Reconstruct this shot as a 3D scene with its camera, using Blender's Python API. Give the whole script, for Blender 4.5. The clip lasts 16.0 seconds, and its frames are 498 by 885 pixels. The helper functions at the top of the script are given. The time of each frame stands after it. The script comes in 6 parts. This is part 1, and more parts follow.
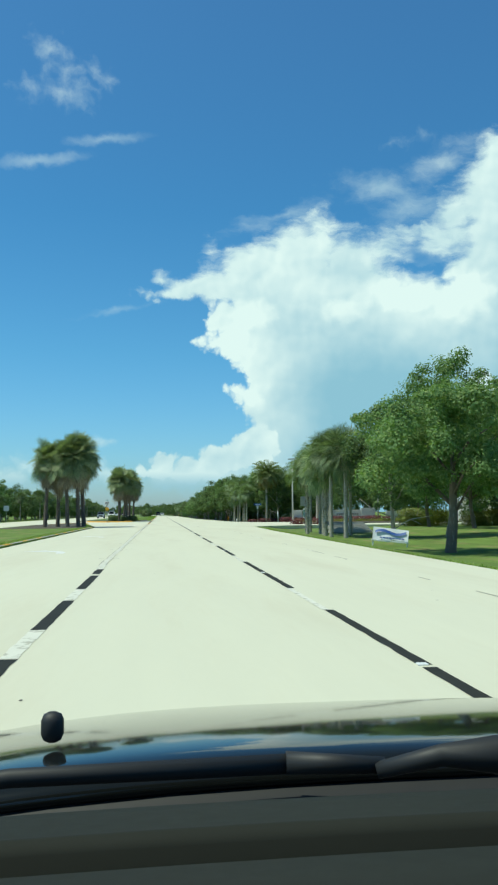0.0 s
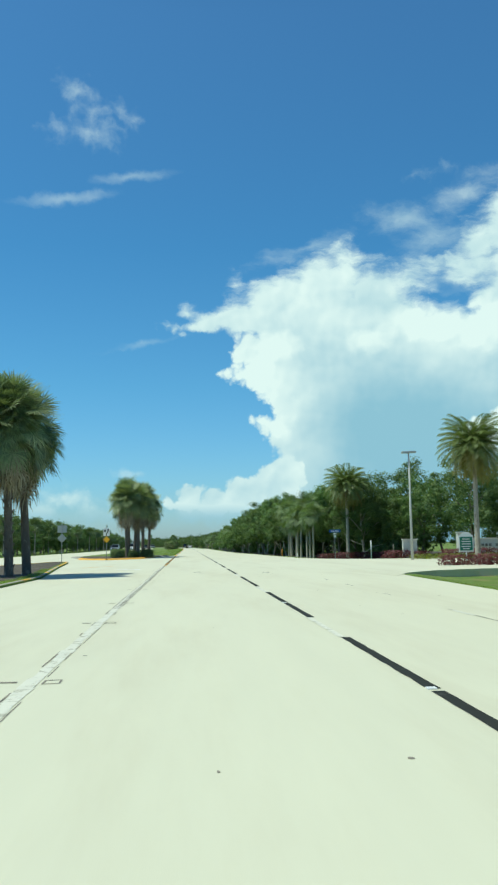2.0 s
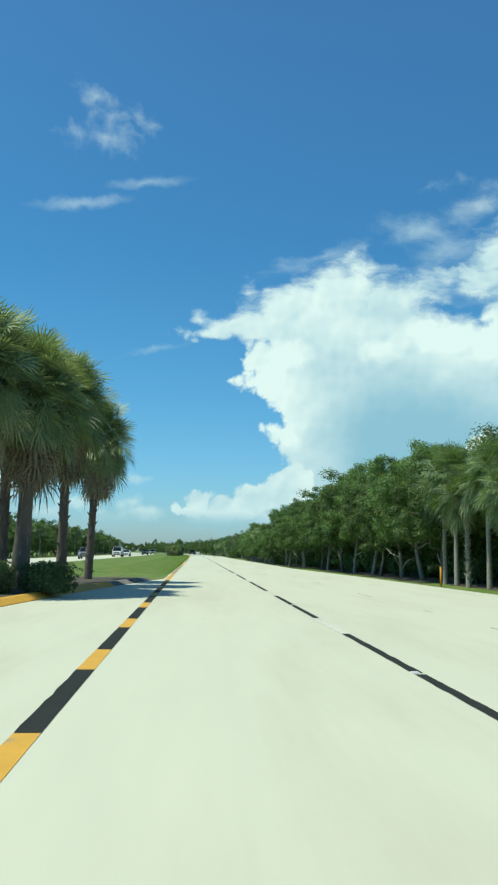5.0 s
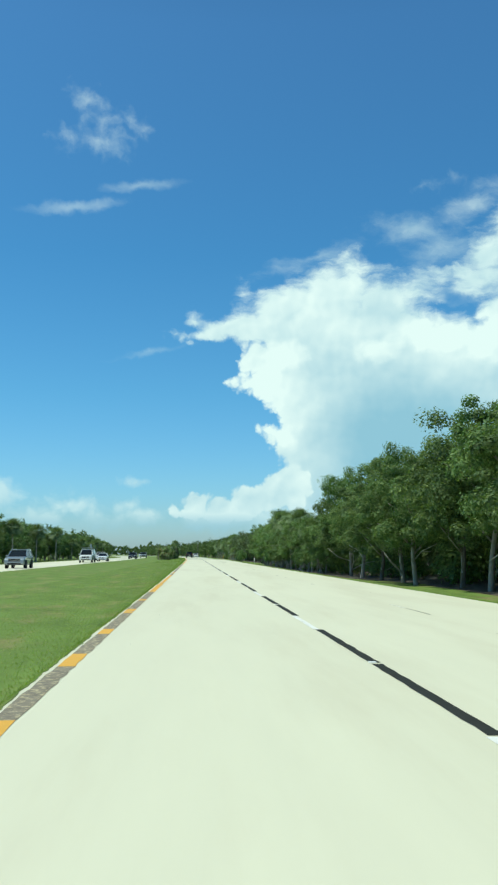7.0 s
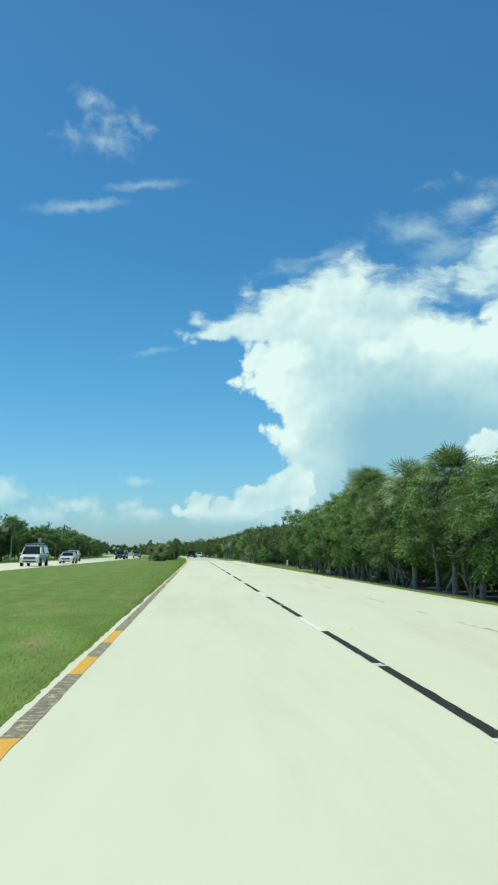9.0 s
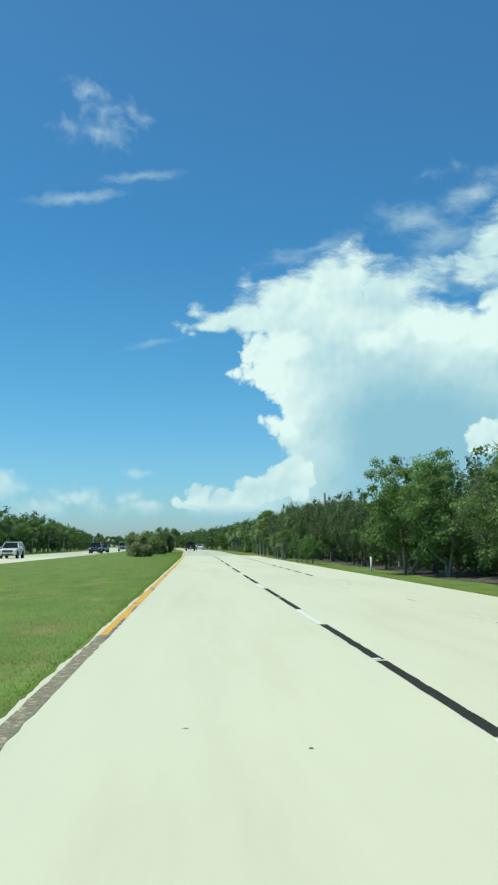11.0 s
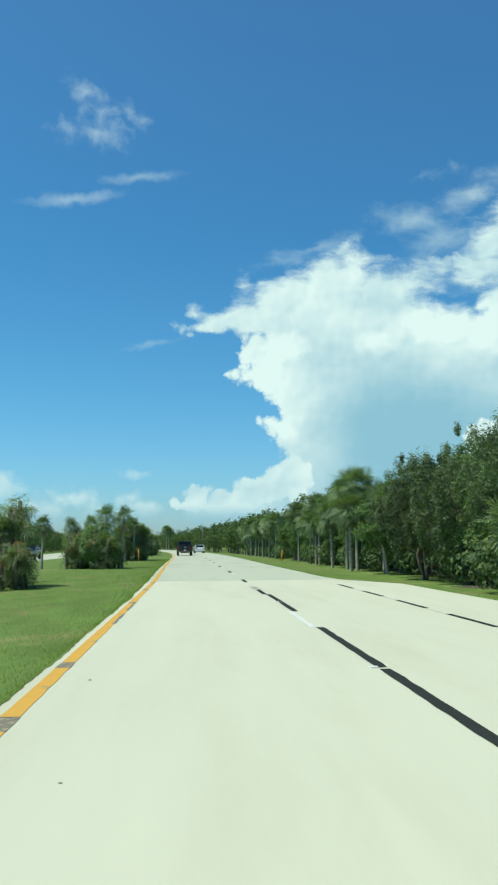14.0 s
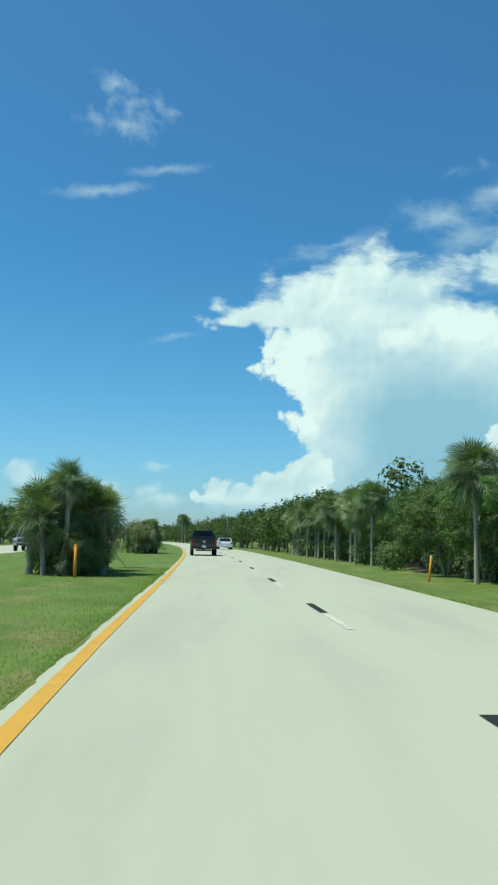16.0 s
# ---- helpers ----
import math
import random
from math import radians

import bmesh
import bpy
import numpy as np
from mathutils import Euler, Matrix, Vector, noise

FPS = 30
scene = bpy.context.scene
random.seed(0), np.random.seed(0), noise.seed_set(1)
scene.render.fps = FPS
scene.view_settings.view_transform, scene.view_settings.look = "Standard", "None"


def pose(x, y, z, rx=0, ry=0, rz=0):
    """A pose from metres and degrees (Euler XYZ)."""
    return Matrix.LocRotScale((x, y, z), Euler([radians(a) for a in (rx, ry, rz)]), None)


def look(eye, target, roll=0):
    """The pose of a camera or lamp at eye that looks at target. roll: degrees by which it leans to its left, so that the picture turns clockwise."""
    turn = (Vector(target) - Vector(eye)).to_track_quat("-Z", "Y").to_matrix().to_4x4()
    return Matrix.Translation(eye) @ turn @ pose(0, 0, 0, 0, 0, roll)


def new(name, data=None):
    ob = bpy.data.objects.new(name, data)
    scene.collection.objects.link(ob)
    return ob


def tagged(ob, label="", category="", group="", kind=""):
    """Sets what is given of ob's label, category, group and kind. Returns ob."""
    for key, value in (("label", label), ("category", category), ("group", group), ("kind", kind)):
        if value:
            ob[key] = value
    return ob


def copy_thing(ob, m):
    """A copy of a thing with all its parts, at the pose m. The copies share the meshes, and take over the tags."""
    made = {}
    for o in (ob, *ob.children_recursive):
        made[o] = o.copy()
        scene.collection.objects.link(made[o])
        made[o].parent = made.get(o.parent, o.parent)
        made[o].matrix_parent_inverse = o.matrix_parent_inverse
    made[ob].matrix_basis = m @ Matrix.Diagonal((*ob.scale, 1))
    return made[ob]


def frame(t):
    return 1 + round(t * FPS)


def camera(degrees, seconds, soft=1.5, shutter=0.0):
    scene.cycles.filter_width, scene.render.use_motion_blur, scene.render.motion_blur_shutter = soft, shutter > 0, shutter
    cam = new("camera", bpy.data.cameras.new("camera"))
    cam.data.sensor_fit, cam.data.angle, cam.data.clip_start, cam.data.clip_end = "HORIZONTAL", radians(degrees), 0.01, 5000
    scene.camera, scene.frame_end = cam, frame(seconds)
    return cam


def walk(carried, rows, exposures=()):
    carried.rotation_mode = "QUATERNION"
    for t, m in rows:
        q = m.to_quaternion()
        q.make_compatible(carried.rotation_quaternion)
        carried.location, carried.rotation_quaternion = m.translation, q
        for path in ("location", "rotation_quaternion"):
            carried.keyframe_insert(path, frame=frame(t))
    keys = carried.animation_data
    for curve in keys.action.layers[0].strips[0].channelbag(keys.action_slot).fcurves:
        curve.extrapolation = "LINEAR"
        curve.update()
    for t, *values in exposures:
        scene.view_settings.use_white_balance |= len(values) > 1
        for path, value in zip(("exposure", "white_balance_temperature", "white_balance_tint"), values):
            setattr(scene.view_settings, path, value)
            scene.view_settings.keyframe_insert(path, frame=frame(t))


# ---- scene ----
cam = camera(33.0, 16.0, soft=2.3)
PATH = [
    (0.0, pose(-0.002, 0.000, 1.3, 94.766, 0.422, -6.036)),
    (0.5, pose(0.043, 10.689, 1.3, 94.606, 0.319, -5.535)),
    (1.0, pose(0.065, 21.546, 1.3, 95.768, 0.325, -5.943)),
    (1.5, pose(0.056, 32.630, 1.3, 97.162, 0.551, -5.793)),
    (2.0, pose(0.053, 43.788, 1.3, 96.926, 0.817, -4.179)),
    (2.5, pose(0.032, 54.897, 1.3, 96.671, 0.796, -3.426)),
    (3.0, pose(-0.049, 65.977, 1.3, 96.817, 0.225, -3.130)),
    (3.5, pose(-0.085, 77.143, 1.3, 97.009, -0.150, -3.080)),
    (4.0, pose(-0.180, 88.527, 1.3, 97.363, 0.040, -3.223)),
    (4.5, pose(-0.265, 99.945, 1.3, 97.430, -0.75, -3.680)),
    (7.0, pose(0.061, 157.745, 1.3, 97.530, 0.195, -3.826)),
    (7.5, pose(0.102, 169.338, 1.3, 97.649, 0.219, -3.708)),
    (8.0, pose(0.118, 180.941, 1.3, 97.681, 0.121, -3.667)),
    (8.5, pose(0.101, 192.549, 1.3, 97.736, 0.200, -3.583)),
    (9.0, pose(0.063, 204.153, 1.3, 97.511, -0.017, -3.640)),
    (11.5, pose(0.200, 261.496, 1.3, 96.902, 0.508, -3.601)),
    (12.0, pose(0.205, 272.974, 1.3, 97.038, 0.502, -3.578)),
    (12.5, pose(0.215, 284.480, 1.3, 97.136, 0.464, -3.592)),
    (13.0, pose(0.233, 296.068, 1.3, 97.131, 0.182, -3.659)),
    (13.5, pose(0.281, 307.989, 1.3, 97.184, 0.112, -3.747)),
    (14.0, pose(0.311, 319.876, 1.3, 96.979, 0.511, -3.733)),
    (14.5, pose(0.268, 331.663, 1.3, 96.289, 0.030, -3.644)),
    (15.0, pose(0.237, 343.463, 1.3, 95.960, -0.215, -3.543)),
    (15.5, pose(0.061, 355.562, 1.3, 96.168, -0.455, -2.939)),
    (16.0, pose(-0.195, 367.970, 1.3, 96.590, -0.985, -2.458)),
]
# green-tinted windscreen: a cool, slightly green white balance throughout
walk(cam, PATH, [(0.0, 0.0, 6430, -9.3), (5.5, 0.0, 6430, -9.3), (7.0, 0.06, 6430, -9.3), (7.6, 0.04, 6430, -9.3), (9.0, 0.0, 6430, -9.3), (12.0, 0.0, 6430, -9.3), (16.0, 0.0, 6430, -9.3)])

# ---- light: one sun from the left, a blue sky with a tall cumulus ahead ----
SUN_AZ, SUN_EL = radians(-94), radians(65)      # azimuth from +y towards +x
sun = new("sun", bpy.data.lights.new("sun", "SUN"))
sun.data.energy, sun.data.angle, sun.data.color = 3.95, radians(0.55), (1.0, 0.95, 0.86)
sun_way = Vector((math.sin(SUN_AZ) * math.cos(SUN_EL), math.cos(SUN_AZ) * math.cos(SUN_EL), math.sin(SUN_EL)))
sun.matrix_world = look(sun_way * 100, (0, 0, 0))
scene.view_settings.exposure = 0.0


class Nodes:
    """A short way to write node trees."""

    def __init__(self, tree):
        self.tree = tree
        tree.nodes.clear()

    def add(self, kind, **values):
        n = self.tree.nodes.new(kind)
        for key, value in values.items():
            setattr(n, key, value)
        return n

    def link(self, a, b):
        self.tree.links.new(a, b)

    def put(self, socket, value):
        if isinstance(value, bpy.types.NodeSocket):
            self.link(value, socket)
        else:
            socket.default_value = value

    def math(self, op, a, b=0.0, c=0.0, clamp=False):
        n = self.add("ShaderNodeMath", operation=op, use_clamp=clamp)
        for s, v in zip(n.inputs, (a, b, c)):
            self.put(s, v)
        return n.outputs[0]

    def mix(self, f, a, b, blend="MIX"):
        n = self.add("ShaderNodeMix", data_type="RGBA", blend_type=blend)
        self.put(n.inputs[0], f)
        self.put(n.inputs[6], a)
        self.put(n.inputs[7], b)
        return n.outputs[2]

    def noise(self, vector, scale, detail=4.0, rough=0.55, dims="3D"):
        n = self.add("ShaderNodeTexNoise", noise_dimensions=dims)
        self.put(n.inputs["Vector"], vector)
        n.inputs["Scale"].default_value = scale
        n.inputs["Detail"].default_value = detail
        n.inputs["Roughness"].default_value = rough
        return n

    def step(self, v, lo, hi):
        n = self.add("ShaderNodeMapRange", interpolation_type="SMOOTHSTEP")
        self.put(n.inputs["Value"], v)
        n.inputs["From Min"].default_value, n.inputs["From Max"].default_value = lo, hi
        return n.outputs[0]


world = bpy.data.worlds.new("sky")
scene.world = world
world.use_nodes = True
N = Nodes(world.node_tree)
sky = N.add("ShaderNodeTexSky", sky_type="NISHITA", sun_disc=False, sun_elevation=SUN_EL, sun_rotation=SUN_AZ,
            air_density=1.0, dust_density=0.6, ozone_density=2.5)
way = N.add("ShaderNodeTexCoord").outputs["Generated"]
# azimuth (degrees, from +y to +x) and elevation of the sight line, rippled by noise
ripple = N.noise(way, 11.0, 4.0, 0.55)
fine = N.noise(way, 46.0, 6.0, 0.6)
sep = N.add("ShaderNodeSeparateXYZ")
N.link(way, sep.inputs[0])
az = N.math("MULTIPLY", N.math("ARCTAN2", sep.outputs[0], sep.outputs[1]), 57.2958)
el = N.math("MULTIPLY", N.math("ARCSINE", sep.outputs[2]), 57.2958)
split = N.add("ShaderNodeSeparateColor")
N.link(ripple.outputs["Color"], split.inputs[0])
split2 = N.add("ShaderNodeSeparateColor")
N.link(fine.outputs["Color"], split2.inputs[0])


def rippled(v, a, b, big, small):
    v = N.math("ADD", v, N.math("MULTIPLY", N.math("SUBTRACT", a, 0.5), big))
    return N.math("ADD", v, N.math("MULTIPLY", N.math("SUBTRACT", b, 0.5), small))


def degrees_plane(x, y):
    n = N.add("ShaderNodeCombineXYZ")
    N.put(n.inputs[0], x)
    N.put(n.inputs[1], y)
    return n.outputs[0]


caz = rippled(az, split.outputs[0], split2.outputs[0], 1.5, 0.9)
cel = rippled(el, split.outputs[1], split2.outputs[1], 1.3, 0.9)


def blob(a, e, w, h, lean=0.0):
    """A lobe of cloud: its depth in degrees, 0 on its rim."""
    dx = N.math("SUBTRACT", caz, a)
    dy = N.math("SUBTRACT", N.math("SUBTRACT", cel, e), N.math("MULTIPLY", dx, lean)) if lean else N.math("SUBTRACT", cel, e)
    dx, dy = N.math("DIVIDE", dx, w), N.math("DIVIDE", dy, h)
    r = N.math("ADD", N.math("MULTIPLY", dx, dx), N.math("MULTIPLY", dy, dy))
    return N.math("MULTIPLY", N.math("SUBTRACT", 1.0, N.math("SQRT", r)), min(w, h))


def union(lobes, k=0.25):
    out = lobes[0]
    for b in lobes[1:]:
        out = N.math("SMOOTH_MAX", out, b, k)
    return out


def puffs_at(x, y, sizes=3):
    """Round heaps of three sizes, like the heads of a cauliflower."""
    p, total = degrees_plane(x, y), None
    for scale, high in ((0.5, 0.8), (1.25, 0.42), (3.4, 0.16))[:sizes]:
        v = N.add("ShaderNodeTexVoronoi", feature="SMOOTH_F1", voronoi_dimensions="2D")
        N.link(p, v.inputs["Vector"])
        v.inputs["Scale"].default_value = scale
        v.inputs["Smoothness"].default_value = 0.35
        h = N.math("MULTIPLY", N.math("SUBTRACT", 0.42, v.outputs["Distance"]), high)
        total = h if total is None else N.math("ADD", total, h)
    return total


# the tall cloud: anvil tip, crest, right-hand tower, flank and rain-soft foot
cumulus = union([
    blob(-0.2, 14.75, 1.7, 0.5, 0.06), blob(0.1, 15.7, 0.6, 0.6), blob(2.0, 15.0, 1.9, 0.85), blob(3.7, 15.4, 1.8, 1.7), blob(3.6, 17.6, 0.5, 1.0, -0.6),
    blob(5.7, 15.8, 2.3, 2.2), blob(7.5, 16.6, 2.6, 2.3), blob(9.7, 17.2, 2.8, 2.7), blob(11.2, 18.3, 1.9, 2.2), blob(13.2, 16.6, 2.8, 2.3),
    blob(15.5, 15.2, 2.4, 1.5), blob(18.8, 13.2, 3.6, 2.3), blob(20.3, 18.8, 1.7, 2.7), blob(15.4, 17.3, 2.6, 1.5), blob(17.2, 18.1, 1.8, 0.9), blob(19.2, 18.0, 2.0, 1.8), blob(9.5, 16.0, 3.6, 3.0), blob(24.2, 19.5, 4.0, 5.0), blob(23.0, 15.0, 4.0, 3.4),
    blob(4.3, 13.2, 1.3, 1.2), blob(4.5, 11.5, 2.0, 1.0), blob(7.0, 12.4, 3.2, 3.0), blob(7.3, 9.8, 2.0, 1.8), blob(6.0, 8.0, 1.4, 0.85),
    blob(8.4, 7.4, 2.6, 3.2), blob(9.0, 14.6, 4.0, 2.6), blob(13.5, 14.0, 4.5, 2.8), blob(11.0, 9.0, 4.5, 5.5), blob(16.0, 9.5, 5.5, 6.5), blob(23.0, 9.0, 6.5, 7.0), blob(15.0, 3.5, 8.0, 4.5)], 0.5)
foot = union([blob(6.9, 4.4, 1.5, 1.6), blob(5.3, 3.9, 1.7, 1.3), blob(3.7, 3.3, 1.5, 1.3), blob(2.0, 2.9, 1.3, 1.1), blob(0.3, 3.3, 1.0, 0.95), blob(-0.9, 2.85, 0.75, 0.6),
              blob(19.6, 6.7, 1.7, 1.3), blob(21.9, 7.2, 2.0, 1.8)], 0.3)
low = union([blob(1.5, 2.2, 3.2, 0.9), blob(6.0, 2.2, 3.0, 1.2), blob(-12.6, 3.8, 1.5, 1.0), blob(-8.3, 3.3, 1.8, 0.9), blob(-4.4, 3.4, 1.2, 0.6), blob(-3.2, 2.6, 1.6, 0.7), blob(-6.3, 2.2, 1.8, 0.6), blob(-10.4, 2.1, 3.0, 0.7),
             blob(-17.0, 3.2, 3.0, 1.2), blob(-26.0, 4.0, 4.0, 1.8), blob(-4.0, 4.85, 0.9, 0.16)], 0.4)
heap = puffs_at(caz, cel)
lit = N.math("SUBTRACT", puffs_at(caz, cel, 2), puffs_at(N.math("SUBTRACT", caz, 0.35), N.math("ADD", cel, 0.42), 2))
# long fibres that fray the icy crest
turned = N.add("ShaderNodeMapping")
turned.inputs["Rotation"].default_value = (0.0, 0.0, 0.55)
turned.inputs["Scale"].default_value = (0.42, 1.15, 1.0)
N.link(degrees_plane(caz, cel), turned.inputs[0])
fibre = N.noise(turned.outputs[0], 0.8, 7.0, 0.62).outputs[0]
crest = N.math("MULTIPLY", N.step(el, 13.6, 17.5), N.step(az, 26.0, 20.0))
edge_field = N.math("ADD", cumulus, N.math("MULTIPLY", heap, N.math("SUBTRACT", 1.0, N.math("MULTIPLY", crest, 0.7))))
edge_field = N.math("ADD", edge_field, N.math("MULTIPLY", N.math("SUBTRACT", fibre, 0.5), N.math("ADD", 0.5, N.math("MULTIPLY", crest, 2.6))))
width = N.math("ADD", 0.35, N.math("MULTIPLY", crest, 1.1))
body = N.step(N.math("DIVIDE", edge_field, width), -0.12, 1.0)
hole = blob(18.1, 16.7, 1.2, 0.42, -0.42)
body = N.math("MULTIPLY", body, N.math("SUBTRACT", 1.0, N.math("MULTIPLY", N.step(N.math("ADD", hole, N.math("MULTIPLY", N.math("SUBTRACT", fibre, 0.5), 0.9)), -0.15, 0.4), 0.85)))
foot_cover = N.step(N.math("ADD", foot, N.math("MULTIPLY", heap, 0.8)), -0.02, 0.26)
low_cover = N.math("MULTIPLY", N.step(N.math("ADD", low, N.math("ADD", N.math("MULTIPLY", heap, 0.9), N.math("MULTIPLY", N.math("SUBTRACT", fibre, 0.5), 0.9))), -0.2, 0.8), 0.7)
# torn scraps and thin streaks in the blue
scraps = union([blob(-7.6, 29.1, 1.5, 0.9, -0.2), blob(-6.3, 26.7, 2.0, 1.1, 0.1), blob(-9.0, 26.9, 1.0, 0.6), blob(-4.2, 28.0, 1.2, 0.8, -0.5), blob(-6.4, 28.0, 1.3, 0.7), blob(17.6, 24.0, 1.0, 0.35, 0.1)], 0.3)
streaks = union([blob(-3.7, 24.2, 2.0, 0.26, 0.16), blob(-8.3, 22.75, 2.6, 0.32, 0.1), blob(-3.0, 13.55, 1.2, 0.1, 0.2)], 0.1)
veil = union([blob(15.6, 21.1, 2.6, 0.85, -0.1), blob(17.6, 19.9, 2.6, 0.9), blob(19.6, 22.6, 2.2, 0.8, 0.3), blob(8.2, 19.8, 2.2, 0.45, 0.3)], 0.4)
shred = N.noise(degrees_plane(caz, cel), 0.95, 5.0, 0.55).outputs[0]
thin = N.math("MULTIPLY", N.step(N.math("ADD", scraps, N.math("MULTIPLY", N.math("SUBTRACT", shred, 0.5), 2.7)), -0.25, 1.7), 0.44)
thin = N.math("MAXIMUM", thin, N.math("MULTIPLY", N.step(N.math("ADD", streaks, N.math("MULTIPLY", N.math("SUBTRACT", fibre, 0.5), 0.5)), -0.22, 0.34), 0.36))
thin = N.math("MAXIMUM", thin, N.math("MULTIPLY", N.step(N.math("ADD", veil, N.math("MULTIPLY", N.math("SUBTRACT", fibre, 0.5), 2.6)), -0.5, 1.4), 0.5))
cover = N.math("MAXIMUM", N.math("MAXIMUM", body, foot_cover), N.math("MAXIMUM", low_cover, thin))
# white billows above, a grey-blue rain-soft underside below
slope = N.math("ADD", el, N.math("MULTIPLY", N.math("SUBTRACT", split.outputs[2], 0.5), 5.0))
under = N.math("MULTIPLY", N.step(slope, 15.5, 7.5), N.step(N.math("ADD", az, N.math("MULTIPLY", N.math("SUBTRACT", split.outputs[0], 0.5), 4.0)), 4.8, 12.5))
under = N.math("MULTIPLY", under, N.math("SUBTRACT", 1.0, foot_cover))
soft_heap = N.noise(way, 9.0, 3.5, 0.5).outputs[0]
domes = union([blob(17.0, 14.8, 2.4, 1.9), blob(20.8, 14.0, 2.3, 2.1), blob(4.5, 11.9, 1.7, 1.0), blob(6.2, 13.4, 2.0, 1.3), blob(6.0, 8.0, 1.5, 0.9), blob(13.0, 13.6, 1.8, 1.1)], 0.2)
dome_light = N.math("MULTIPLY", N.step(N.math("ADD", domes, N.math("MULTIPLY", heap, 0.6)), -0.1, 0.9), 0.34)
furrow = N.math("MULTIPLY", N.step(blob(13.8, 16.0, 3.0, 0.7, -0.1), -0.4, 0.6), 0.3)
shade = N.math("ADD", N.math("MULTIPLY", under, 0.84), N.math("MULTIPLY", N.math("SUBTRACT", 0.56, soft_heap), N.math("SUBTRACT", 1.5, under)))
shade = N.math("SUBTRACT", N.math("ADD", shade, furrow), dome_light)
shade = N.math("SUBTRACT", shade, N.math("MULTIPLY", lit, N.math("SUBTRACT", 0.3, N.math("MULTIPLY", under, 0.25))))
base_shade = N.math("MULTIPLY", N.step(el, 3.4, 1.6), N.step(az, 9.0, 3.0))
shade = N.math("MAXIMUM", N.math("ADD", shade, 0.16), N.math("MULTIPLY", base_shade, 0.9), clamp=True)
cloud = N.mix(shade, (0.83, 0.92, 0.96, 1), (0.31, 0.53, 0.70, 1))
# clear sky, deep overhead and milky blue-green towards the horizon
ramp = N.add("ShaderNodeValToRGB")
N.link(N.math("DIVIDE", el, 90.0, clamp=True), ramp.inputs[0])
ramp.color_ramp.elements[0].position, ramp.color_ramp.elements[0].color = 0.0, (0.78, 1.0, 1.42, 1)
ramp.color_ramp.elements[1].position, ramp.color_ramp.elements[1].color = 1.0, (0.24, 0.32, 0.40, 1)
for at, tone in ((0.044, (0.70, 1.06, 1.42, 1)), (0.12, (0.57, 1.05, 1.36, 1)), (0.222, (0.49, 1.0, 1.34, 1)), (0.378, (0.58, 1.02, 1.36, 1)), (0.60, (0.40, 0.58, 0.75, 1))):
    ramp.color_ramp.elements.new(at).color = tone
tint = N.mix(1.0, sky.outputs[0], ramp.outputs[0], "MULTIPLY")
SKY_STRENGTH = 0.10
cloud = N.mix(1.0, cloud, (1 / SKY_STRENGTH,) * 3 + (1,), "MULTIPLY")
paint = N.mix(cover, tint, cloud)
back = N.add("ShaderNodeBackground")
back.inputs[1].default_value = SKY_STRENGTH
N.link(paint, back.inputs[0])
N.link(back.outputs[0], N.add("ShaderNodeOutputWorld").inputs[0])

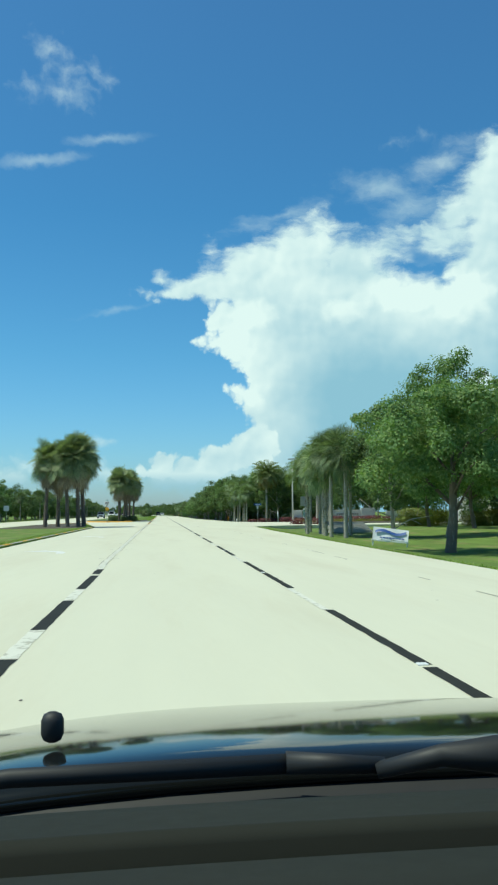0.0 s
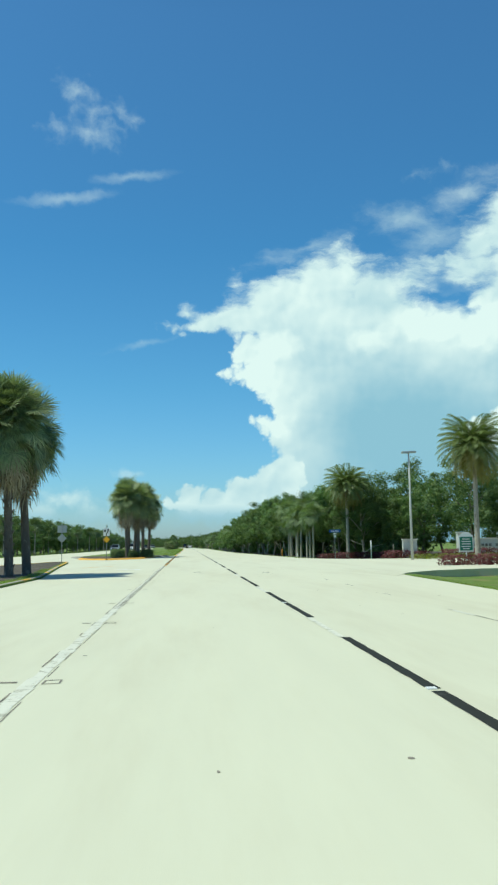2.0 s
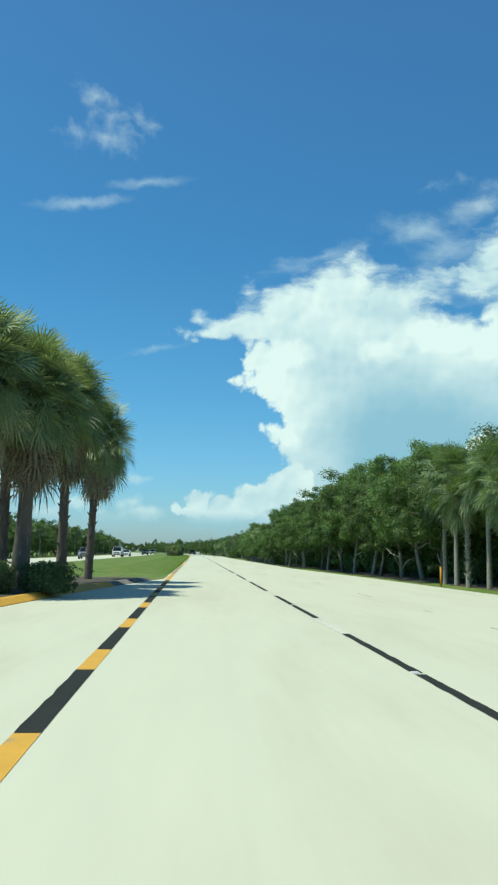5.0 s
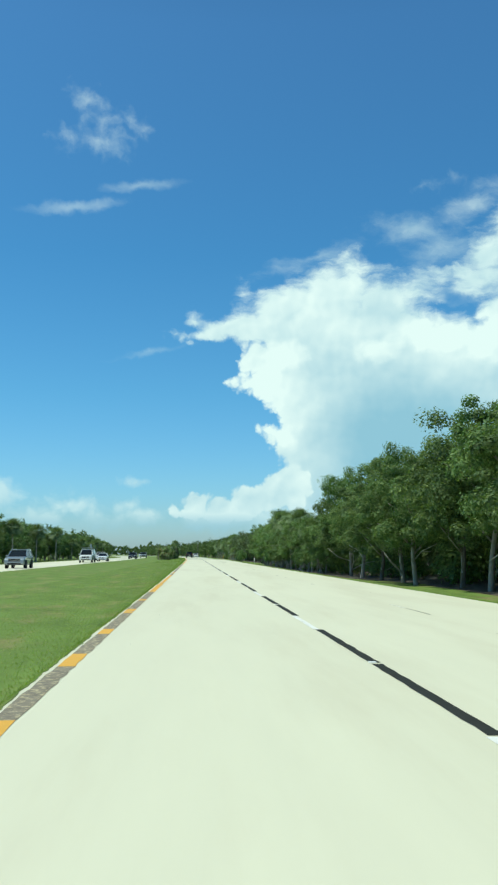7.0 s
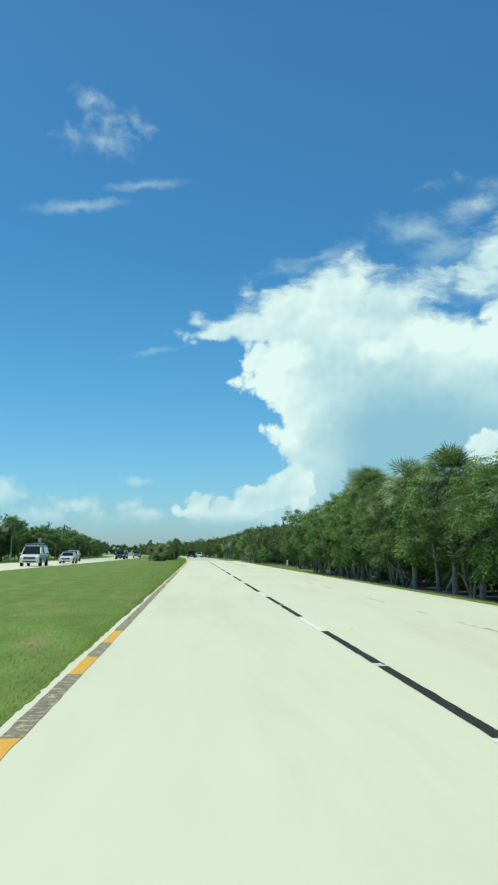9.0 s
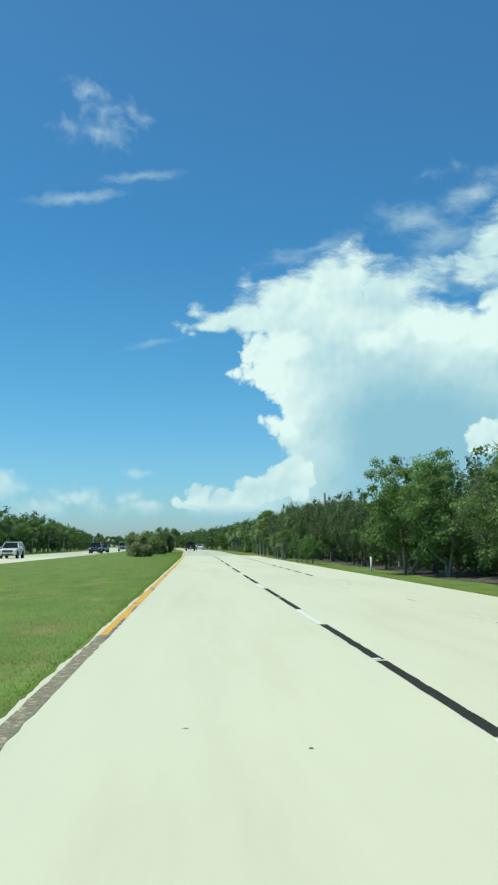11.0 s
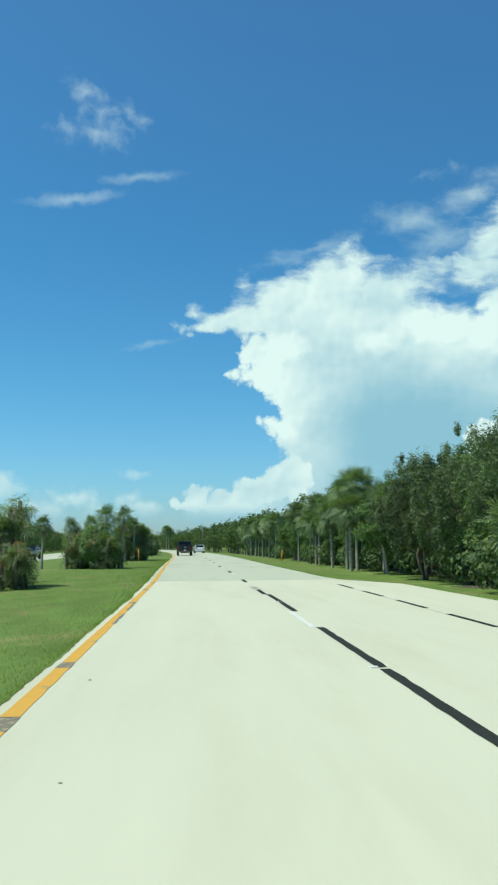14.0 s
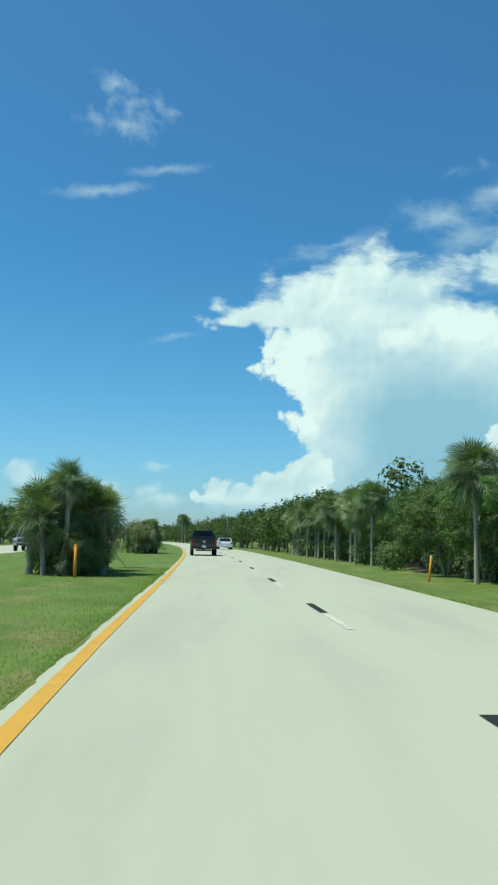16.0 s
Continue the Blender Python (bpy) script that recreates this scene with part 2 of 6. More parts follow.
# ---- materials ----
def material(name, color, rough=0.6, metal=0.0, vary=0.15, scale=3.0, bump=0.0, bump_scale=40.0, second=None, spread=(0.4, 0.65),
             coords="Object", island=0.0, through_light=0.0, spec=0.5, coat=0.0, stretch=(1, 1, 1), second_scale=None):
    """A surface with its colour varied at two scales, an optional second colour in patches, and relief."""
    m = bpy.data.materials.new(name)
    m.use_nodes = True
    n = Nodes(m.node_tree)
    geo = n.add("ShaderNodeNewGeometry")
    where = geo.outputs["Position"] if coords == "World" else n.add("ShaderNodeTexCoord").outputs["Object"]
    if stretch != (1, 1, 1):
        mp = n.add("ShaderNodeMapping")
        mp.inputs["Scale"].default_value = stretch
        n.link(where, mp.inputs[0])
        where = mp.outputs[0]
    big = n.noise(where, scale, 5.0, 0.6).outputs[0]
    small = n.noise(where, scale * 9, 4.0, 0.6).outputs[0]
    level = n.math("ADD", n.math("MULTIPLY", n.math("SUBTRACT", big, 0.5), 2.2 * vary), 1.0)
    level = n.math("ADD", level, n.math("MULTIPLY", n.math("SUBTRACT", small, 0.5), 1.4 * vary))
    if island:
        level = n.math("ADD", level, n.math("MULTIPLY", n.math("SUBTRACT", geo.outputs["Random Per Island"], 0.5), 2 * island))
        own = n.add("ShaderNodeObjectInfo").outputs["Random"]
        level = n.math("ADD", level, n.math("MULTIPLY", n.math("SUBTRACT", own, 0.5), 0.25 + 0.5 * island))
    base = (*color, 1)
    if second:
        patch = n.noise(where, second_scale or scale * 2.3, 6.0, 0.65).outputs[0]
        if island:
            patch = n.math("ADD", n.math("MULTIPLY", patch, 0.5), n.math("MULTIPLY", geo.outputs["Random Per Island"], 0.5))
        base = n.mix(n.step(patch, *spread), base, (*second, 1))
    shade = n.add("ShaderNodeCombineColor")
    for s in shade.inputs:
        n.put(s, level)
    base = n.mix(1.0, base, shade.outputs[0], "MULTIPLY")
    p = n.add("ShaderNodeBsdfPrincipled")
    n.put(p.inputs["Base Color"], base)
    p.inputs["Metallic"].default_value = metal
    p.inputs["Specular IOR Level"].default_value = spec
    p.inputs["Coat Weight"].default_value = coat
    n.put(p.inputs["Roughness"], n.math("ADD", rough, n.math("MULTIPLY", n.math("SUBTRACT", small, 0.5), 0.2 * min(1, rough * 2)), clamp=True))
    if bump:
        b = n.add("ShaderNodeBump")
        b.inputs["Strength"].default_value = bump
        b.inputs["Distance"].default_value = 0.02
        n.link(n.noise(where, bump_scale, 5.0, 0.6).outputs[0], b.inputs["Height"])
        n.link(b.outputs[0], p.inputs["Normal"])
    out = p.outputs[0]
    if through_light:
        t = n.add("ShaderNodeBsdfTranslucent")
        n.put(t.inputs[0], n.mix(1.0, base, (1.0, 1.15, 0.45, 1), "MULTIPLY"))
        mx = n.add("ShaderNodeMixShader")
        mx.inputs[0].default_value = through_light
        n.link(out, mx.inputs[1])
        n.link(t.outputs[0], mx.inputs[2])
        out = mx.outputs[0]
    n.link(out, n.add("ShaderNodeOutputMaterial").inputs[0])
    return m


M_GRASS = material("grass_turf", (0.145, 0.213, 0.05), 0.9, vary=0.5, scale=1.1, bump=0.7, bump_scale=38, second=(0.225, 0.22, 0.085),
                   spread=(0.5, 0.66), coords="World", spec=0.15, second_scale=0.8, stretch=(1.0, 0.4, 1.0))
M_BLADE = material("grass_blades", (0.30, 0.40, 0.10), 0.7, vary=0.2, scale=0.5, second=(0.36, 0.36, 0.15), spread=(0.5, 0.75),
                   coords="World", island=0.15, through_light=0.45, spec=0.25)
M_ROAD = material("pale_concrete", (0.645, 0.63, 0.49), 0.85, vary=0.06, scale=0.25, bump=0.06, bump_scale=140, second=(0.60, 0.575, 0.44),
                  spread=(0.45, 0.7), coords="World", stretch=(1.0, 0.12, 1.0), spec=0.3)
M_ROAD2 = material("worn_concrete", (0.53, 0.54, 0.42), 0.85, vary=0.05, scale=0.3, bump=0.08, bump_scale=140, second=(0.49, 0.48, 0.39),
                   spread=(0.45, 0.7), coords="World", stretch=(1.0, 0.12, 1.0), spec=0.3)
M_KERB = material("kerb_concrete", (0.42, 0.40, 0.34), 0.9, vary=0.2, scale=1.5, bump=0.5, bump_scale=30, second=(0.2, 0.19, 0.16),
                  spread=(0.5, 0.65), coords="World")
M_YELLOW = material("worn_yellow_paint", (0.70, 0.38, 0.05), 0.75, vary=0.15, scale=2, bump=0.2, bump_scale=40, second=(0.30, 0.28, 0.23),
                    spread=(0.60, 0.68), coords="World", second_scale=1.3)
M_GREYK = material("bare_kerb", (0.30, 0.27, 0.22), 0.9, vary=0.3, scale=3, bump=0.6, bump_scale=30, second=(0.13, 0.12, 0.1),
                   spread=(0.45, 0.6), coords="World", second_scale=4)
M_WHITE = material("road_white_paint", (0.74, 0.74, 0.70), 0.75, vary=0.06, scale=3, second=(0.52, 0.5, 0.44), spread=(0.55, 0.7), coords="World", second_scale=5)
M_FADED = material("faded_white_line", (0.68, 0.67, 0.57), 0.8, vary=0.08, scale=3, second=(0.44, 0.42, 0.33), spread=(0.52, 0.62), coords="World", second_scale=5)
M_BLACK = material("black_contrast_tape", (0.032, 0.034, 0.03), 0.8, vary=0.25, scale=4, second=(0.09, 0.09, 0.08), spread=(0.6, 0.75), coords="World", second_scale=6, spec=0.12)
M_BARK = material("grey_brown_bark", (0.16, 0.13, 0.10), 0.95, vary=0.3, scale=3, bump=0.9, bump_scale=18, second=(0.30, 0.27, 0.23), spread=(0.55, 0.7), stretch=(1, 1, 0.3))
M_PALEBARK = material("pale_bark", (0.34, 0.31, 0.26), 0.95, vary=0.25, scale=3, bump=0.7, bump_scale=20, second=(0.18, 0.15, 0.12), spread=(0.5, 0.7), stretch=(1, 1, 0.4))
M_DEADWOOD = material("bleached_dead_wood", (0.46, 0.44, 0.39), 0.9, vary=0.2, scale=3, second=(0.3, 0.27, 0.23), spread=(0.5, 0.7), stretch=(1, 1, 0.4))
M_PALMBARK = material("ringed_palm_bark", (0.42, 0.39, 0.33), 0.95, vary=0.2, scale=4, bump=0.4, bump_scale=14, second=(0.27, 0.24, 0.20), spread=(0.4, 0.7), stretch=(0.4, 0.4, 3.0))
M_LEAF = material("dark_green_leaves", (0.125, 0.183, 0.082), 0.6, vary=0.32, scale=0.8, second=(0.21, 0.26, 0.098), spread=(0.5, 0.8), island=0.2, through_light=0.36, spec=0.12)
M_LEAF2 = material("bright_green_leaves", (0.165, 0.26, 0.10), 0.55, vary=0.32, scale=0.8, second=(0.24, 0.29, 0.115), spread=(0.5, 0.8), island=0.2, through_light=0.34, spec=0.12)
M_LEAF3 = material("blue_green_needles", (0.13, 0.17, 0.09), 0.6, vary=0.2, scale=0.8, second=(0.14, 0.185, 0.075), spread=(0.5, 0.8), island=0.35, through_light=0.3, spec=0.3)
M_FAN = material("fan_palm_leaf", (0.185, 0.255, 0.12), 0.55, vary=0.2, scale=1.2, second=(0.27, 0.30, 0.13), spread=(0.55, 0.85), island=0.3, through_light=0.25, spec=0.4)
M_CABBAGE = material("cabbage_palm_leaf", (0.245, 0.295, 0.15), 0.5, vary=0.2, scale=1.2, second=(0.30, 0.33, 0.18), spread=(0.5, 0.85), island=0.3, through_light=0.25, spec=0.4)
M_FANGREEN = material("green_fan_leaf", (0.20, 0.26, 0.105), 0.5, vary=0.2, scale=1.2, second=(0.19, 0.25, 0.07), spread=(0.6, 0.85), island=0.3, through_light=0.3, spec=0.3)
M_FANRUST = material("rusty_dead_palm_leaf", (0.36, 0.20, 0.08), 0.8, vary=0.25, scale=1.5, second=(0.22, 0.14, 0.07), spread=(0.5, 0.7), island=0.3, through_light=0.15)
M_FANDEAD = material("dead_palm_leaf", (0.44, 0.38, 0.27), 0.8, vary=0.25, scale=1.5, second=(0.22, 0.17, 0.11), spread=(0.5, 0.7), island=0.3, through_light=0.15)
M_DATE = material("date_palm_leaf", (0.17, 0.22, 0.085), 0.5, vary=0.2, scale=1.2, second=(0.15, 0.165, 0.05), spread=(0.55, 0.8), island=0.3, through_light=0.25, spec=0.4)
M_DATEOLD = material("yellowing_palm_leaf", (0.24, 0.21, 0.05), 0.6, vary=0.2, scale=1.2, second=(0.16, 0.16, 0.05), spread=(0.5, 0.7), island=0.3, through_light=0.25)
M_MULCH = material("leaf_litter", (0.085, 0.07, 0.05), 0.95, vary=0.35, scale=1.2, bump=0.9, bump_scale=30, second=(0.2, 0.17, 0.13), spread=(0.5, 0.7), coords="World")
M_RED = material("dark_red_foliage", (0.16, 0.028, 0.035), 0.6, vary=0.25, scale=1.5, second=(0.06, 0.05, 0.02), spread=(0.5, 0.8), island=0.4, through_light=0.2)
M_LIME = material("yellow_green_foliage", (0.22, 0.24, 0.03), 0.6, vary=0.2, scale=1.5, second=(0.12, 0.17, 0.03), spread=(0.5, 0.8), island=0.4, through_light=0.25)
M_STEEL = material("galvanised_steel", (0.42, 0.43, 0.43), 0.45, metal=0.9, vary=0.12, scale=5, bump=0.1)
M_SIGNBACK = material("bare_aluminium_sign_back", (0.42, 0.44, 0.43), 0.5, metal=0.6, vary=0.1, scale=3)
M_SIGNWHITE = material("white_sign_face", (0.75, 0.76, 0.75), 0.5, vary=0.04, scale=3)
M_SIGNBLACK = material("black_sign_symbol", (0.02, 0.02, 0.02), 0.6, vary=0.1, scale=3)
M_SIGNYEL = material("yellow_sign_face", (0.80, 0.42, 0.02), 0.5, vary=0.05, scale=3)
M_SIGNBLUE = material("blue_sign_face", (0.02, 0.10, 0.42), 0.5, vary=0.06, scale=3)
M_SIGNGREEN = material("green_sign_face", (0.02, 0.16, 0.10), 0.5, vary=0.06, scale=3)
M_POLE = material("concrete_lamp_pole", (0.46, 0.46, 0.43), 0.85, vary=0.12, scale=2, bump=0.2)
M_WOODPOLE = material("weathered_wood_pole", (0.16, 0.15, 0.125), 0.9, vary=0.25, scale=3, bump=0.5, stretch=(1, 1, 0.2))
M_WALL = material("cream_stucco_wall", (0.62, 0.60, 0.53), 0.85, vary=0.07, scale=1.2, bump=0.2, bump_scale=50)
M_ORANGE = material("orange_plastic_marker", (0.72, 0.30, 0.02), 0.55, vary=0.08, scale=4)
M_RUBBER = material("tyre_rubber", (0.018, 0.018, 0.019), 0.85, vary=0.2, scale=8, bump=0.3)
M_RIM = material("alloy_wheel", (0.55, 0.56, 0.58), 0.3, metal=0.9, vary=0.1, scale=6)
M_GLASS = material("tinted_car_glass", (0.012, 0.015, 0.017), 0.05, vary=0.1, scale=2, spec=0.8)
M_CARBLACK = material("black_car_paint", (0.012, 0.014, 0.02), 0.25, vary=0.1, scale=2, coat=1.0)
M_CARWHITE = material("white_car_paint", (0.72, 0.73, 0.73), 0.3, vary=0.03, scale=2, coat=0.8)
M_CARSILVER = material("silver_car_paint", (0.33, 0.37, 0.40), 0.3, metal=0.5, vary=0.04, scale=2, coat=0.8)
M_CARDARK = material("charcoal_car_paint", (0.035, 0.038, 0.042), 0.28, metal=0.3, vary=0.06, scale=2, coat=0.9)
M_TRIM = material("black_plastic_trim", (0.02, 0.021, 0.022), 0.6, vary=0.12, scale=6)
M_CHROME = material("chrome_trim", (0.7, 0.7, 0.7), 0.12, metal=1.0, vary=0.04, scale=4)
M_TAIL = material("red_lamp_lens", (0.30, 0.012, 0.012), 0.2, vary=0.1, scale=5, coat=0.6)
M_HEAD = material("clear_lamp_lens", (0.65, 0.68, 0.70), 0.12, vary=0.06, scale=5, coat=0.8)
M_HOOD = material("dark_glossy_bonnet_paint", (0.010, 0.012, 0.012), 0.07, vary=0.1, scale=2, coat=0.0, spec=0.5)
M_DASH = material("black_textured_dashboard", (0.024, 0.026, 0.021), 0.8, vary=0.1, scale=6, bump=0.03, bump_scale=500, spec=0.12)

M_GRITTY = material("gritty_dark_line", (0.23, 0.20, 0.15), 0.9, vary=0.6, scale=7, bump=0.8, bump_scale=45, second=(0.50, 0.43, 0.27), spread=(0.5, 0.62), coords="World", second_scale=11)
M_BANNER = material("white_vinyl_banner", (0.72, 0.74, 0.76), 0.5, vary=0.05, scale=3)
M_BANNERBLUE = material("blue_banner_print", (0.03, 0.09, 0.33), 0.5, vary=0.08, scale=3)
M_REDSTAKE = material("red_marker_band", (0.5, 0.04, 0.03), 0.6, vary=0.1, scale=4)
# ---- small helpers ----
def link_mesh(name, verts, faces, mat, parent=None, label="", smooth=False):
    me = bpy.data.meshes.new(name)
    me.from_pydata([tuple(v) for v in verts], [], faces)
    if smooth:
        me.shade_smooth()
    me.materials.append(mat)
    ob = new(name, me)
    if parent:
        ob.parent = parent
    return tagged(ob, label)


def part(name, bm, mat, parent=None, label="", smooth=False):
    me = bpy.data.meshes.new(name)
    bm.to_mesh(me)
    bm.free()
    if smooth:
        me.shade_smooth()
    me.materials.append(mat)
    ob = new(name, me)
    if parent:
        ob.parent = parent
    return tagged(ob, label)


def soup(name, quads, mat, parent=None, label=""):
    """Many loose leaves of three or four corners, as one mesh."""
    q = np.asarray(quads, dtype=np.float32)
    n, c = q.shape[:2]
    me = bpy.data.meshes.new(name)
    me.vertices.add(n * c)
    me.vertices.foreach_set("co", q.reshape(-1))
    me.loops.add(n * c)
    me.loops.foreach_set("vertex_index", np.arange(n * c, dtype=np.int32))
    me.polygons.add(n)
    me.polygons.foreach_set("loop_start", np.arange(0, n * c, c, dtype=np.int32))
    me.update(calc_edges=True)
    me.materials.append(mat)
    ob = new(name, me)
    if parent:
        ob.parent = parent
    return tagged(ob, label)


def thing(name, place, label, category, group="", turn=0.0):
    ob = new(name)
    ob.empty_display_size = 0.3
    ob.matrix_world = pose(*place, 0, 0, turn)
    return tagged(ob, label, category, group)


def box(bm, size, at=(0, 0, 0), bevel=0.0, rot=None):
    m = Matrix.Translation(at) @ (rot or Matrix()) @ Matrix.Diagonal((*size, 1))
    made = bmesh.ops.create_cube(bm, size=1.0, matrix=m)
    if bevel:
        edges = list({e for v in made["verts"] for e in v.link_edges})
        bmesh.ops.bevel(bm, geom=edges, offset=bevel, segments=2, affect="EDGES", profile=0.5)


def tube(points, radii, sides=8):
    """Vertices and faces of a tapered tube along points."""
    pts = [Vector(p) for p in points]
    verts, faces = [], []
    for i, p in enumerate(pts):
        d = (pts[min(i + 1, len(pts) - 1)] - pts[max(i - 1, 0)]).normalized()
        a = d.orthogonal().normalized()
        b = d.cross(a)
        for k in range(sides):
            w = 2 * math.pi * k / sides
            verts.append(p + (a * math.cos(w) + b * math.sin(w)) * radii[i])
    for i in range(len(pts) - 1):
        for k in range(sides):
            j = (k + 1) % sides
            faces.append((i * sides + k, i * sides + j, (i + 1) * sides + j, (i + 1) * sides + k))
    faces.append(tuple(range(sides))[::-1])
    faces.append(tuple((len(pts) - 1) * sides + k for k in range(sides)))
    return verts, faces


def join_tubes(tubes):
    verts, faces = [], []
    for v, f in tubes:
        base = len(verts)
        verts += v
        faces += [tuple(i + base for i in q) for q in f]
    return verts, faces


# ---- the plan: x to the right of the lane, y along the road ----
def bend(y):
    """The road swings to the left far on."""
    k = [(330, 0), (352, 0), (376, -0.28), (402, -0.5), (432, -1.0), (465, -2.1), (500, -4.0), (560, -9.0), (640, -18.5), (720, -30), (1200, -105)]
    if y <= 352 or y >= 1190:
        return 0.0 if y <= 352 else -103.5
    i = max(j for j in range(len(k)) if k[j][0] <= y)
    (y0, a), (y1, b) = k[i], k[i + 1]
    m0 = (b - k[i - 1][1]) / (y1 - k[i - 1][0])
    m1 = (k[min(i + 2, 10)][1] - a) / (k[min(i + 2, 10)][0] - y0)
    u, d = (y - y0) / (y1 - y0), y1 - y0
    return (2 * u ** 3 - 3 * u * u + 1) * a + (u ** 3 - 2 * u * u + u) * d * m0 + (3 * u * u - 2 * u ** 3) * b + (u ** 3 - u * u) * d * m1


def right_edge(y):
    return bend(y) + float(np.interp(y, [-80, 18, 40, 60, 78, 84, 112, 124, 140, 156, 180, 225, 310, 349, 352, 700],
                                     [7.3, 7.4, 7.7, 8.1, 8.8, 9.6, 11.4, 10.4, 9.7, 9.2, 7.9, 7.6, 7.3, 7.2, 5.6, 5.8]))


def ground_z(x, y):
    """Height of the verge: it falls into a shallow swale on the right."""
    d = x - right_edge(y)
    if d > 0 and not 84 < y < 111:
        return float(np.interp(d, [0, 0.8, 2.6, 4, 9, 16], [-0.02, -0.06, -0.33, -0.36, -0.3, -0.1]))
    return -0.06


xs = [-4500, -900, -300, -120, -70, -50, -40, -34, -30, -27, -24.4, -15, -5, 2, 5, 6, 7, 8, 8.6, 9.2, 9.8, 10.4, 11, 12, 13, 14, 16, 18, 21, 25,
      32, 45, 70, 120, 300, 900, 4500]
ys = [-4500, -900, -300, -120] + list(range(-80, 700, 4)) + [720, 760, 850, 1000, 1400, 2200, 4500]
verts = [(x, y, ground_z(x, y) if -80 <= y < 700 else -0.06 if x < 8 else -0.1) for y in ys for x in xs]
k = len(xs)
faces = [(j * k + i, j * k + i + 1, (j + 1) * k + i + 1, (j + 1) * k + i) for j in range(len(ys) - 1) for i in range(k - 1)]
tagged(link_mesh("ground", verts, faces, M_GRASS, smooth=True), "mown green grass verge and flat ground", "ground", kind="structure")


def strip(name, y0, y1, left, right, z, mat, label, category, step=4.0, depth=0.25, kind="structure", wave=0.0):
    """A slab with a top at z between two edge lines."""
    n = max(1, int(round((y1 - y0) / step)))
    lines = [y0 + (y1 - y0) * i / n for i in range(n + 1)]
    v, f = [], []
    for y in lines:
        a, b = left(y), right(y)
        if wave:
            b += wave * noise.noise((y * 0.35, 3.1, 0)) + 0.4 * wave * noise.noise((y * 1.7, 9.1, 0)) + 0.45 * wave * noise.noise((y * 5.3, 2.1, 0))
        h = z(y) if callable(z) else z
        v += [(a, y, h), (b, y, h), (b, y, h - depth), (a, y, h - depth)]
    for i in range(n):
        p, q = 4 * i, 4 * i + 4
        f += [(p, p + 1, q + 1, q), (p + 1, p + 2, q + 2, q + 1), (p + 3, p, q, q + 3)]
    f += [(3, 2, 1, 0), (4 * n, 4 * n + 1, 4 * n + 2, 4 * n + 3)]
    return tagged(link_mesh(name, v, f, mat), label, category, kind=kind)


OPP = (-24.4, -14.4)     # the other carriageway
road = strip("road", -80, 351.6, lambda y: OPP[0], right_edge, 0.0, M_ROAD, "pale concrete divided highway, dry and sunlit", "road")
road_far = strip("road", 351.606, 1100, lambda y: OPP[0] + bend(y), right_edge, -0.003, M_ROAD2, "greyer worn concrete highway beyond a pavement seam", "road")

# side street on the right, with rounded corners
bm = bmesh.new()
outline = [(8.2, 76.5), (9.6, 80.0), (11.5, 82.3), (14.0, 83.6), (18.0, 84.2), (70.0, 84.2), (70.0, 96.0), (26.0, 96.0), (22.0, 98.0), (22.0, 101.5), (26.0, 103.0),
           (70.0, 103.0), (70.0, 112.0), (20.0, 112.0), (15.5, 112.6), (13.0, 114.2), (11.4, 117.5), (10.6, 122.0), (8.0, 124.0)]
face = bm.faces.new([bm.verts.new((x, y, 0.006)) for x, y in outline])
low = bmesh.ops.extrude_face_region(bm, geom=[face])
for v in low["geom"]:
    if isinstance(v, bmesh.types.BMVert):
        v.co.z = -0.45
bmesh.ops.recalc_face_normals(bm, faces=bm.faces)
tagged(part("side_street", bm, M_ROAD), "pale concrete side street with rounded corners", "road", kind="structure")
bm = bmesh.new()
box(bm, (50, 7.0, 0.3), (45, 99.5, -0.02))
tagged(part("planted_divider", bm, M_MULCH), "mulched planting strip dividing the side street", "planting bed", kind="structure")


def near_right(y):
    return float(np.interp(y, [-80, 80, 98, 113, 116.5, 117.5], [-6.05, -6.05, -8.0, -9.5, -10.1, -10.6]))


def near_left(y):
    return float(np.interp(y, [-80, 95, 113, 116.5, 117.5], [-14.4, -14.4, -12.0, -11.4, -10.9]))


def mid_right(y):
    return bend(y) + float(np.interp(y, [126.5, 128, 131, 140, 147, 152, 165, 199, 268, 302, 340, 362, 700], [-7.6, -6.2, -4.6, -3.6, -2.5, -1.66, -1.57, -1.43, -1.28, -1.28, -1.28, -1.49, -1.56]))


def mid_left(y):
    return bend(y) + float(np.interp(y, [126.5, 128, 131, 140, 150, 700], [-7.8, -9.4, -10.8, -12.4, -14.4, -14.4]))


tagged(strip("grass_median", -80, 117.5, near_left, near_right, 0.07, M_GRASS, "mown grass median with a rounded nose", "median", 1.5, 0.07), kind="structure")
tagged(strip("grass_median", 150, 1100, mid_left, mid_right, lambda y: 0.006 if y < 351.5 else 0.002, M_GRASS, "long mown grass median between the carriageways", "median", 0.16, 0.006, wave=0.07), kind="structure")
island = strip("median_island", 127.1, 150, lambda y: mid_left(y) + 0.33, lambda y: mid_right(y) - 0.33, 0.12, M_MULCH, "mulched median nose with palms and clipped shrubs", "traffic island", 0.5, 0.12)

tagged(strip("mulch_bed", 73, 116.8, lambda y: near_left(y) + 0.5, lambda y: near_right(y) - 0.42 - 2.2 * max(0, 77 - y) / 4, 0.078, M_MULCH, "dry brown mulch round the palms on the median", "planting bed", 1.0, 0.05, wave=0.25), kind="structure")


